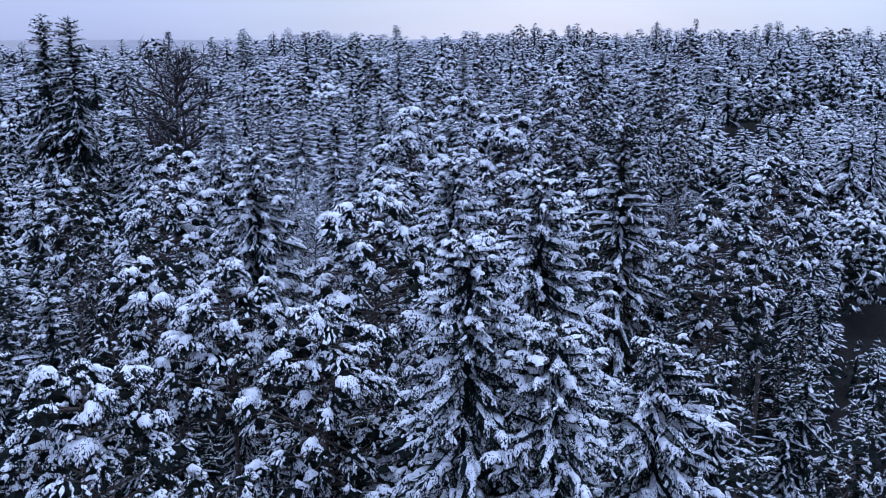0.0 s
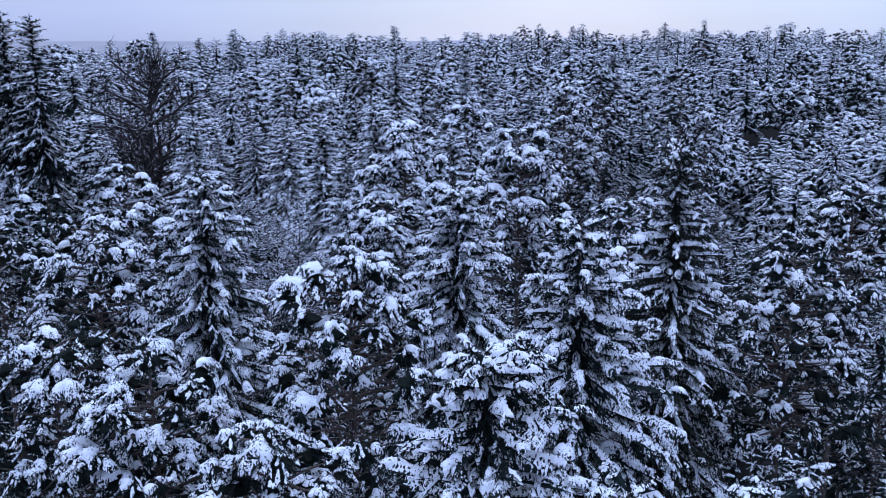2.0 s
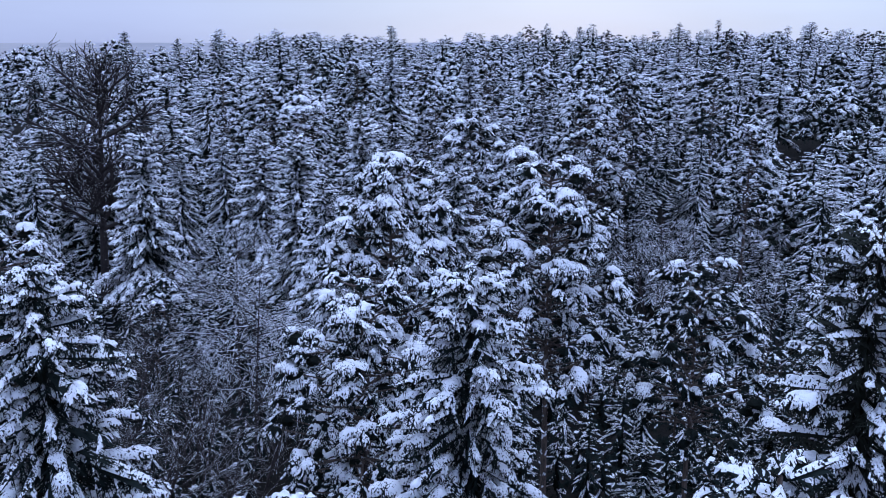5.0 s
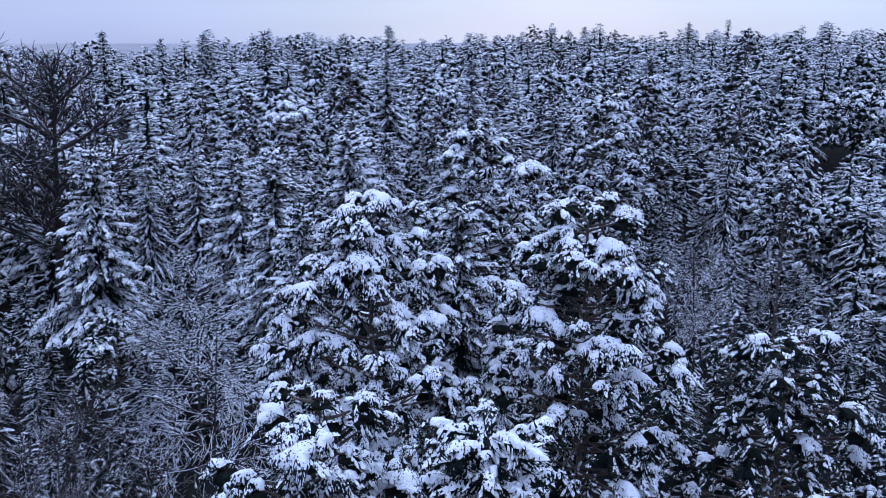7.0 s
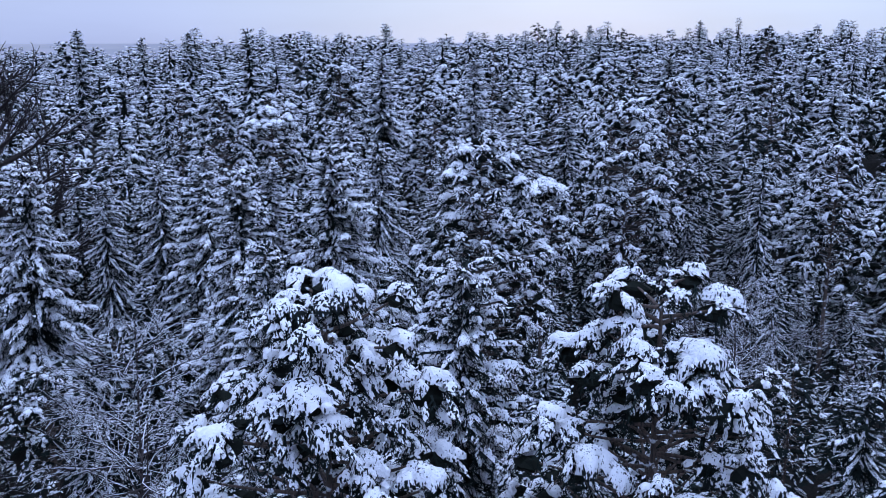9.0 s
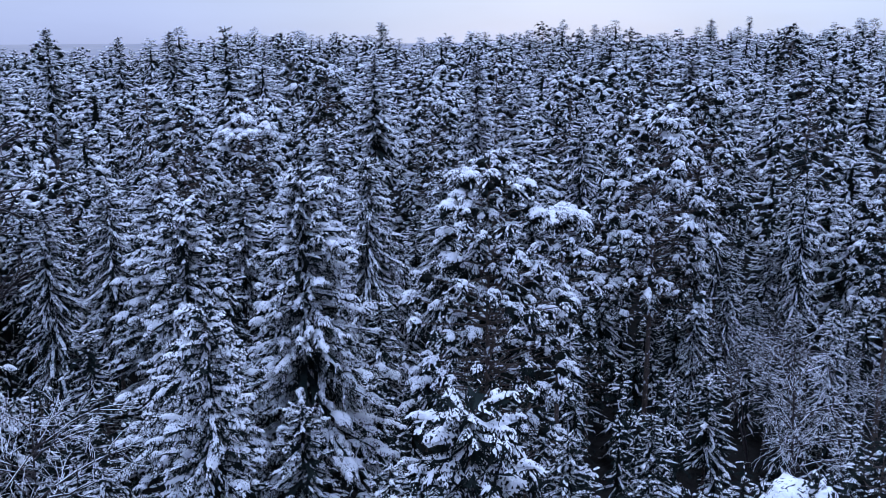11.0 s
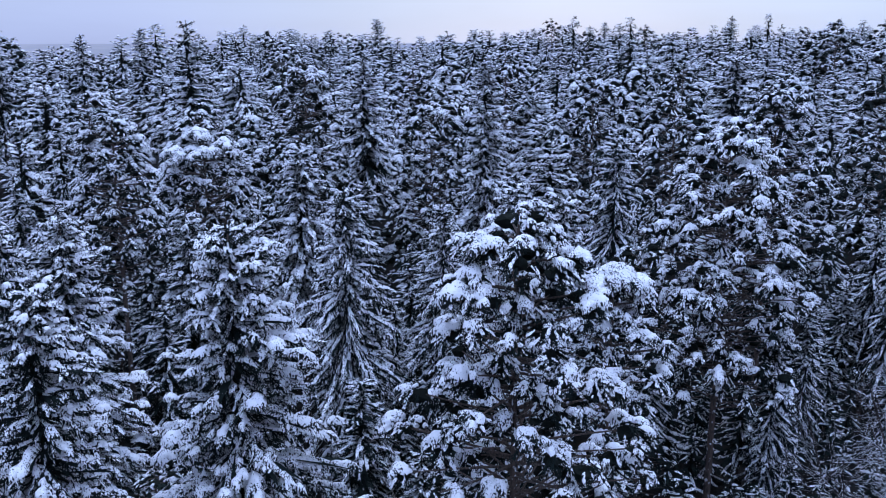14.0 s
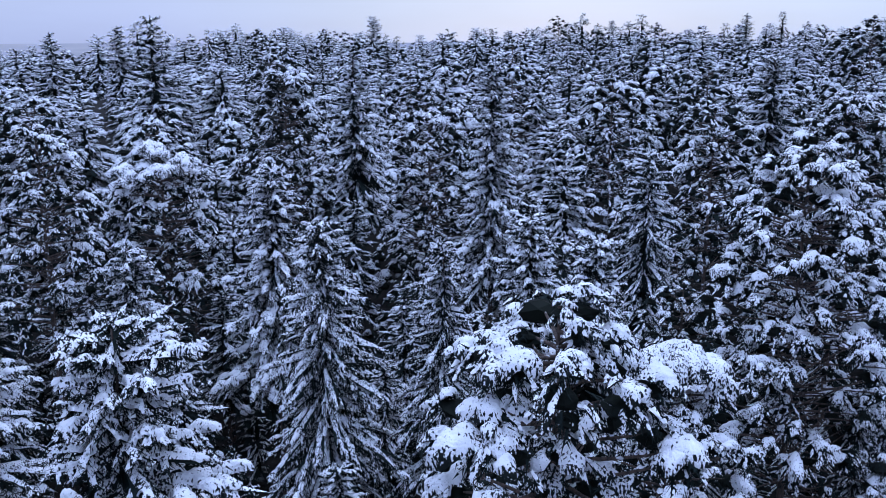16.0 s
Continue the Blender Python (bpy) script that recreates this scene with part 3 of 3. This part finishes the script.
def bare_tree(name, h, spread, keep, stems=1, gravity=0.05, stout=0.6, limbs=26):
    """A leafless tree: limbs that fork upwards and outwards and end on a rounded crown."""
    root = new(name)
    snow = Soup()
    for k in range(stems):
        a = rng.uniform(0, math.tau)
        tilt = 0.05 if stems == 1 else 0.35
        way = unit(np.array([math.cos(a) * tilt, math.sin(a) * tilt, 1.0]))
        top = h * rng.uniform(0.8, 1.0) if stems > 1 else h * 0.93
        n = 8
        u = np.linspace(0, 1, n)[:, None]
        pts = way * u * top + np.array([math.cos(a + 1), math.sin(a + 1), 0]) * 0.4 * u * u
        r0 = (0.012 * top + 0.03) * stout
        stem = Soup()
        tube(stem, pts, np.linspace(r0, r0 * 0.12, n), 7)
        part("trunk" if stems == 1 else "stem", stem.mesh("trunk", [BARK_BARE]), root)
        for i in range(limbs if stems == 1 else 8):
            t = rng.uniform(0.34, 0.95)
            b = i * 2.39996 + rng.normal(0, 0.3)
            rise = rng.uniform(0.25, 0.8)
            out = unit(np.array([math.cos(b), math.sin(b), rise]))
            room = spread * math.sqrt(max(0.06, 1 - ((t - 0.55) / 0.47) ** 2))
            limb = Soup()
            grow(limb, snow, way * t * top, out, min(room * 1.0, (h - t * top) / 0.62 + 0.8) * rng.uniform(0.75, 1.0), r0 * 0.55 * (1.1 - t * 0.6), 1, gravity, keep, 7 if stems == 1 else 5)
            part("limb", limb.mesh("limb", [BARK_BARE]), root)
    if keep > 0:
        part("snow_load", snow.mesh("snow_load", [SNOW]), root, "thin white snow along the twigs")["kind"] = "stuff"
    return root


# ---------------------------------------------------------------- ground and distance
def smooth(a, b, x):
    t = np.clip((x - a) / (b - a), 0, 1)
    return t * t * (3 - 2 * t)


def ground_z(x, y):
    """Nearly level near the start, then rising ahead and to the east."""
    east = smooth(-0.36, -0.10, x / np.maximum(y, 60.0))
    rise = smooth(140, 340, y) * (7.0 + 6.5 * east)
    far = np.clip(y - 340, 0, 500) * (-0.012 + 0.036 * east)
    west = 3.0 * smooth(20, 60, -x) * smooth(90, 140, y)
    return rise + far + west + 0.5 * np.sin(x * 0.11) * np.cos(y * 0.083)


def build_ground():
    xs = np.concatenate([-np.geomspace(3500, 90, 22), np.linspace(-80, 80, 41), np.geomspace(90, 3500, 22)])
    ys = np.concatenate([-np.geomspace(3000, 60, 14), np.linspace(-50, 260, 78), np.geomspace(268, 4200, 40)])
    X, Y = np.meshgrid(xs, ys)
    Z = ground_z(X, Y) + 0.25 * np.sin(X * 0.7 + 1.3 * np.sin(Y * 0.4)) * np.sin(Y * 0.6)
    nx, ny = len(xs), len(ys)
    s = Soup()
    f = []
    for j in range(ny - 1):
        for i in range(nx - 1):
            a = j * nx + i
            f += [(a, a + 1, a + nx + 1), (a, a + nx + 1, a + nx)]
    s.add(np.stack([X, Y, Z], -1).reshape(-1, 3), f)
    tagged(new("ground", s.mesh("ground", [FLOOR])), "forest floor of brown litter darkened as in shade, with rare snow patches", "ground", kind="structure")


def build_hills():
    a = np.linspace(-1.2, 1.2, 121)
    s = Soup()
    rows = []
    for dist, z in ((3000, -5), (3500, 38), (3900, 64), (4300, 40)):
        bump = 5 * np.sin(a * 5 + 1) + 3 * np.sin(a * 13)
        rows.append(np.stack([dist * np.sin(a), dist * np.cos(a), z + bump * (z > 0)], 1))
    n = len(a)
    f = []
    for j in range(3):
        for i in range(n - 1):
            b = j * n + i
            f += [(b, b + 1, b + n + 1), (b, b + n + 1, b + n)]
    s.add(np.concatenate(rows), f)
    tagged(new("backdrop", s.mesh("backdrop", [HILLS])), "far hills on the horizon with haze painted in glowing pale blue", "hills", kind="structure")


build_ground()
build_hills()

# ---------------------------------------------------------------- the trees that stand out
LABELS = {
    "pine": "tall pine with rounded crown under thick snow pads",
    "fir": "broad layered fir laden with fresh white snow",
    "spruce": "slim spruce with drooping snow-covered branches",
}
GROUPS = {"pine": "snowy pines of the forest", "fir": "snowy firs of the forest", "spruce": "snowy spruces of the forest"}


def stand(ob, kind, x, y, label=""):
    ob.location = (x, y, float(ground_z(np.float64(x), np.float64(y))) - 0.1)
    return tagged(ob, label or LABELS[kind], kind + " tree", GROUPS[kind])


TAKEN = []


def feature(kind, x, y, top, radius, depth, snowy=0.8, label="", grade="near", needle=None):
    z = float(ground_z(np.float64(x), np.float64(y)))
    TAKEN.append((x, y, radius))
    return stand(conifer(kind, top - z + 0.1, radius, depth, snowy, grade, needle), kind, x, y, label)


# kind, x, y, height of the tip over the datum, crown radius, crown depth, snow
feature("fir", 1.0, 34.3, 28.6, 4.9, 14, 0.77)
feature("fir", 4.6, 33.2, 25.4, 4.2, 11, 0.77)
feature("pine", -5.8, 39.7, 24.2, 4.0, 10, 0.77)
feature("fir", 9.6, 36.4, 23.5, 4.3, 11, 0.77)
feature("pine", -3.8, 47.0, 28.6, 3.9, 9, 0.82)
feature("fir", 5.2, 45.6, 29.8, 5.0, 14, 0.72)
feature("pine", -12.0, 46.5, 24.5, 3.9, 9, 0.82)
feature("pine", -17.5, 50.0, 24.0, 4.0, 10, 0.72)
feature("pine", -13.5, 30.5, 25.0, 4.0, 10, 0.82)
feature("fir", 11.6, 55.8, 31.6, 4.6, 18, 0.38, "tall dark fir with little snow on its branches", "near", NEEDLE_DARK)
feature("fir", -13.0, 59.4, 29.6, 4.7, 14, 0.67)
feature("pine", -20.0, 61.6, 27.0, 3.9, 10, 0.72)
feature("pine", 18.5, 57.8, 26.5, 4.4, 11, 0.55)
feature("pine", 26.2, 68.0, 28.0, 4.4, 11, 0.62)
feature("fir", 0.9, 63.6, 28.2, 4.3, 12, 0.82)
feature("pine", -3.8, 70.5, 26.3, 4.0, 10, 0.95)
pad_pine = feature("pine", -3.0, 80.0, 30.8, 4.4, 12, 1.00, "broad pine under very thick snow cushions")
for mx, my, mz, mr in ((-1.6, -2.2, 25.6, 0.9), (0.9, -2.6, 25.0, 0.9), (2.4, -1.4, 26.2, 0.8), (-0.2, -1.4, 27.8, 0.8)):
    mound(pad_pine, mx, my, mz, mr, 10)
pad_pine = feature("pine", 6.0, 82.0, 30.2, 4.5, 12, 1.00, "broad pine under very thick snow cushions")
for mx, my, mz, mr in ((-2.2, -1.8, 25.4, 0.9), (0.2, -2.8, 24.6, 0.9), (2.2, -1.8, 25.2, 1.0), (0.6, -1.2, 28.2, 0.8)):
    mound(pad_pine, mx, my, mz, mr, 10)
feature("fir", 0.7, 90.5, 28.4, 4.2, 13, 0.75)
feature("pine", -25.2, 80.7, 27.2, 4.2, 10, 0.90)
feature("pine", 14.5, 81.0, 24.6, 3.9, 10, 0.50)
feature("pine", -33.0, 75.5, 24.0, 4.2, 10, 0.35, "dark pine with bare lower limbs and little snow", "near", NEEDLE_DARK)
feature("fir", -31.7, 124.0, 27.6, 4.6, 15, 0.85)
feature("spruce", -34.4, 145.6, 23.0, 3.6, 14, 0.85)
feature("spruce", -28.8, 146.0, 25.0, 3.6, 14, 0.85)
feature("spruce", -42.4, 122.0, 25.0, 3.7, 13, 0.80, grade="mid")
feature("fir", -23.2, 142.9, 25.9, 5.4, 17, 0.85)
feature("fir", -8.9, 126.5, 28.8, 5.5, 18, 0.90)
feature("fir", -15.0, 121.5, 27.6, 4.2, 15, 0.80)
feature("spruce", -7.1, 152.5, 26.3, 4.9, 18, 0.95, "tall spruce with long drooping snow-striped branches")
feature("pine", 2.9, 124.4, 30.2, 5.2, 17, 0.95)
cap_pine = feature("pine", 9.0, 136.0, 24.9, 3.1, 9, 1.00, "small pine with round snow cap and bare trunk")
mound(cap_pine, 0.0, -0.4, 24.6, 1.8, 44)
feature("spruce", 15.6, 169.7, 28.6, 4.2, 16, 0.90, grade="mid")
feature("pine", 19.0, 149.0, 31.2, 5.4, 18, 0.95)
feature("pine", 26.0, 160.0, 33.2, 4.9, 16, 0.60)
feature("pine", 22.5, 177.0, 31.8, 4.7, 14, 1.00, grade="mid")
feature("pine", 40.5, 148.0, 28.0, 3.8, 14, 0.75)
feature("spruce", 38.7, 164.0, 23.6, 2.6, 15, 0.85, grade="mid")
feature("spruce", 23.3, 149.3, 17.9, 2.1, 13, 0.6)
feature("spruce", 31.0, 161.4, 15.5, 2.1, 11, 0.6, grade="mid")
feature("spruce", 29.0, 157.5, 16.0, 2.1, 11, 0.6)
feature("spruce", 33.3, 143.2, 14.5, 2.1, 11, 0.6)
feature("fir", 5.4, 157.0, 26.0, 3.6, 14, 0.90)
feature("fir", 7.9, 147.5, 26.6, 3.6, 14, 0.85)
feature("spruce", 0.0, 153.0, 25.2, 3.2, 14, 0.90)
mound_pine = feature("pine", -22.3, 172.0, 30.6, 4.5, 13, 1.00, "pine with big white snow mounds on its crown")
for mx, my, mz, mr in ((-1.5, -3.4, 26.4, 1.5), (1.2, -3.5, 26.6, 1.4), (0.0, -2.4, 28.0, 1.2), (2.6, -2.4, 27.2, 1.0)):
    mound(mound_pine, mx, my, mz, mr, 26)
feature("fir", -12.4, 166.0, 28.0, 4.2, 15, 0.90)
feature("fir", -20.0, 157.5, 24.0, 3.2, 13, 0.85)
feature("pine", -38.5, 186.5, 31.8, 4.5, 12, 1.00, grade="mid")
feature("pine", -15.2, 188.0, 34.6, 4.7, 16, 0.55, "tall dark pine with little snow on its crown", "near", NEEDLE_DARK)
feature("pine", 19.2, 205.0, 33.2, 5.2, 15, 1.00, grade="mid")
feature("pine", 45.0, 180.0, 33.6, 4.7, 14, 0.60, grade="mid")
feature("fir", -30.0, 195.5, 39.2, 4.2, 18, 0.55, grade="mid")
feature("fir", -58.3, 139.8, 40.6, 5.2, 22, 0.40, grade="mid")
feature("fir", -63.5, 142.0, 40.9, 5.5, 22, 0.40, grade="mid")
feature("pine", -25.5, 158.5, 31.6, 3.6, 13, 0.80)
feature("pine", -1.5, 190.0, 30.6, 4.6, 14, 0.85)
feature("fir", 4.0, 178.0, 35.0, 3.6, 18, 0.85)
feature("fir", -10.0, 201.0, 35.3, 5.0, 16, 1.00, grade="mid")
feature("pine", 9.0, 222.0, 37.0, 4.2, 13, 1.00, grade="mid")
feature("fir", 36.0, 201.0, 35.3, 5.5, 16, 0.60, grade="mid")
feature("fir", -11.0, 111.0, 24.6, 3.8, 14, 0.80)
feature("pine", 68.3, 247.2, 41.4, 4.2, 14, 0.60, grade="mid")
MID = [("fir", -72.0, 234.5, 40.0, 3.8, 16), ("fir", -65.0, 251.0, 38.6, 3.8, 14), ("fir", -59.4, 266.0, 40.0, 4.1, 15),
       ("fir", 85.6, 359.0, 45.5, 4.3, 16), ("fir", -15.9, 303.0, 43.0, 3.8, 14), ("pine", 28.6, 330.0, 44.0, 4.7, 12),
       ("pine", 57.8, 350.0, 43.4, 4.4, 12), ("fir", 58.6, 420.0, 46.0, 4.1, 14), ("pine", -5.0, 235.0, 33.5, 4.7, 13), ("pine", 36.0, 225.0, 34.5, 4.7, 13),
       ("fir", -10.0, 260.0, 36.5, 4.1, 14), ("fir", 10.0, 250.0, 35.5, 4.1, 14)]
for kind, x, y, top, radius, depth in MID:
    feature(kind, x, y, top, radius, depth, 0.6, "", "mid")

# ---------------------------------------------------------------- bare trees and thickets
def bare(x, y, h, spread, keep, stems, label, name="bare_tree", gravity=0.05, stout=0.6, limbs=26):
    ob = bare_tree(name, h, spread, keep, stems, gravity, stout, limbs)
    ob.location = (x, y, float(ground_z(np.float64(x), np.float64(y))) - 0.1)
    TAKEN.append((x, y, 2.0))
    return tagged(ob, label, "bare tree" if stems == 1 else "shrub", "leafless trees of the forest")


bare(-44.5, 143.0, 33.5, 9.5, 0.12, 1, "tall leafless dark broadleaf tree with bare limbs", stout=1.6, limbs=44)
bare(-15.5, 98.0, 20.5, 6.0, 0.55, 1, "leafless birch bent under white snow", gravity=-0.06)
bare(-19.0, 108.0, 22.0, 5.5, 0.55, 1, "leafless birch bent under white snow", gravity=-0.04)
bare(-18.0, 84.0, 19.0, 5.0, 0.25, 2, "leafless brown shrub with thin snow", "bare_shrub")
bare(-22.0, 90.0, 18.0, 5.0, 0.25, 2, "leafless brown shrub with thin snow", "bare_shrub")
bare(-0.5, 57.5, 22.0, 4.0, 0.5, 2, "leafless brown shrub with thin snow", "bare_shrub")
bare(26.0, 131.0, 18.5, 5.0, 0.5, 1, "leafless birch bent under white snow", gravity=-0.07)
bare(33.0, 137.0, 17.0, 5.0, 0.25, 2, "leafless birch bent under white snow", gravity=-0.07)
bare(38.5, 131.0, 16.0, 5.0, 0.25, 2, "leafless shrub whitened by snow", "bare_shrub", -0.05)
bare(27.0, 143.0, 15.0, 4.5, 0.25, 2, "leafless shrub whitened by snow", "bare_shrub", -0.05)
bare(35.0, 150.0, 15.0, 4.5, 0.25, 2, "leafless shrub whitened by snow", "bare_shrub", -0.05)
for x, y, h in ((-16.0, 78.0, 16), (-20.5, 82.5, 17), (-24.5, 86.0, 18), (-14.5, 90.0, 15), (-27.0, 95.0, 18), (-21.0, 99.0, 16)):
    bare(x, y, h, 4.5, 0.12, 3, "leafless brown shrub with thin snow", "bare_shrub")
bare(-38.0, 95.0, 20.0, 5.0, 0.8, 2, "leafless brown shrub with thin snow", "bare_shrub")

# ---------------------------------------------------------------- the rest of the forest
VARIANTS = []
for kind, radius, depth, snowy in (("fir", 3.6, 13, 0.5), ("fir", 3.2, 15, 0.45), ("fir", 4.0, 13, 0.65), ("pine", 4.0, 11, 0.6), ("pine", 3.6, 12, 0.45), ("pine", 4.3, 12, 0.7),
                                   ("spruce", 3.2, 14, 0.6), ("spruce", 2.8, 13, 0.55), ("pine", 3.8, 13, 0.28), ("fir", 3.4, 14, 0.28), ("fir", 3.8, 14, 0.55), ("spruce", 3.4, 15, 0.7)):
    VARIANTS.append((kind, conifer(kind, 24.0, radius, depth, snowy, "mid")))


def free(x, y, gap):
    return all((x - a) ** 2 + (y - b) ** 2 > (gap + 0.35 * r) ** 2 for a, b, r in TAKEN)


def low(x, y):
    """Clearings with young growth only."""
    return (18 < x < 48 and 118 < y < 168) or (-36 < x < -12 and 64 < y < 112) or (-54 < x < -36 and 100 < y < 144)


singles, woods = 0, []
y0, row = 18.0, 0
while y0 < 450:
    cell = 6.3 if y0 < 180 else 8.4 if y0 < 300 else 9.8
    half = 0.52 * y0 + 5
    for i in range(int(2 * half / cell)):
        x = -half + (i + 0.5 * (row % 2)) * cell + rng.uniform(-0.42, 0.42) * cell
        y = y0 + rng.uniform(-0.42, 0.42) * cell
        if y < 62:
            h = rng.uniform(14, 20)
        elif y < 112:
            h = rng.uniform(9, 15)
        elif y < 205:
            h = rng.uniform(8, 15) if y < 150 else rng.uniform(13, 22)
        else:
            h = rng.uniform(19.5, 26.0) + 2.0 * math.sin(x * 0.07 + 2 * math.sin(y * 0.03)) + max(0.0, rng.normal(0, 1.8)) + (2.5 if rng.uniform() < 0.08 else 0.0) - 1.0 * (x < -0.27 * y) - 1.2 * (-0.27 * y <= x < -0.08 * y) + 1.7 * (x > 0.10 * y)
        if low(x, y):
            h = rng.uniform(6, 11)
        if not free(x, y, 2.6) or rng.uniform() < (0.30 if 62 < y < 150 else 0.08):
            continue
        pick = int(rng.integers(len(VARIANTS)))
        if 11 < x < 60 and y < 150:
            pick = int(rng.choice([4, 8, 9, 1]))
        if low(x, y):
            pick = int(rng.choice([6, 7, 9, 9]))
        if max(abs(x) / 0.51, y - 104, 25) < 90 and y < 196:
            kind, src = VARIANTS[pick]
            k = h / 24.0
            m = pose(x, y, float(ground_z(np.float64(x), np.float64(y))) - 0.1, 0, 0, rng.uniform(0, 360)) @ Matrix.Diagonal((k ** 0.5, k ** 0.5, k, 1))
            tagged(copy_thing(src, m), LABELS[kind], kind + " tree", GROUPS[kind])
            singles += 1
        else:
            woods.append((x, y, h))
    y0 += cell * 0.9
    row += 1
for kind, src in VARIANTS:
    for o in (*src.children_recursive, src):
        bpy.data.objects.remove(o)


def far_tree(snow, leaf, x, y, h, grade):
    """A tree deep in the woods; its upper crown alone can be seen."""
    at = (x, y, float(ground_z(np.float64(x), np.float64(y))))
    kind = rng.choice(["pine", "pine", "fir", "fir", "spruce"])
    deep = {"woods": 10.5, "far": 7.0}[grade] * rng.uniform(0.85, 1.15)
    radius = {"pine": 4.7, "fir": 4.8, "spruce": 4.0}[kind] * rng.uniform(0.8, 1.2) * (deep / 10.5) ** 0.5
    foliage(snow, leaf, kind, at, h, radius, deep, rng.uniform(0.5, 1.0), grade)


def undergrowth():
    """Dark young conifers with little snow, close together in the shade of the tall ones."""
    snow, leaf = Soup(), Soup()
    for gx in np.arange(-46, 47, 4.3):
        for gy in np.arange(24, 186, 4.3):
            x, y = gx + rng.uniform(-1.6, 1.6), gy + rng.uniform(-1.6, 1.6)
            if abs(x) > 0.53 * y + 5 or not free(x, y, 0.9):
                continue
            z0 = float(ground_z(np.float64(x), np.float64(y)))
            h = rng.uniform(4.5, 10.0)
            layered(snow, leaf, (x, y, z0), h, rng.uniform(1.6, 2.5), h * 0.85, rng.choice([0.5, 1.05]), rng.uniform(0.15, 0.5), 0.95, 1.3, 0.1, 5)
    root = tagged(new("undergrowth"), "dark young conifers with little snow in the shade", "undergrowth", kind="stuff")
    part("foliage", leaf.mesh("foliage", [NEEDLE, INNER_SHADED], False), root)["kind"] = "stuff"
    part("snow_load", snow.mesh("snow_load", [LADEN, DUSTED]), root)["kind"] = "stuff"


undergrowth()
for name, lo, hi, grade in (("woods", 0, 275, "woods"), ("far_woods", 275, 900, "far")):
    snow, leaf = Soup(), Soup()
    for x, y, h in woods:
        if lo <= y < hi:
            far_tree(snow, leaf, x, y, h, grade)
    root = tagged(new(name), "dense snow-covered conifer forest reaching to the horizon", "forest", kind="stuff")
    part("crowns", leaf.mesh("crowns", [NEEDLE_WOODS, INNER_SHADED], False), root)["kind"] = "stuff"
    part("snow_load", snow.mesh("snow_load", [LADEN, DUSTED]), root)["kind"] = "stuff"
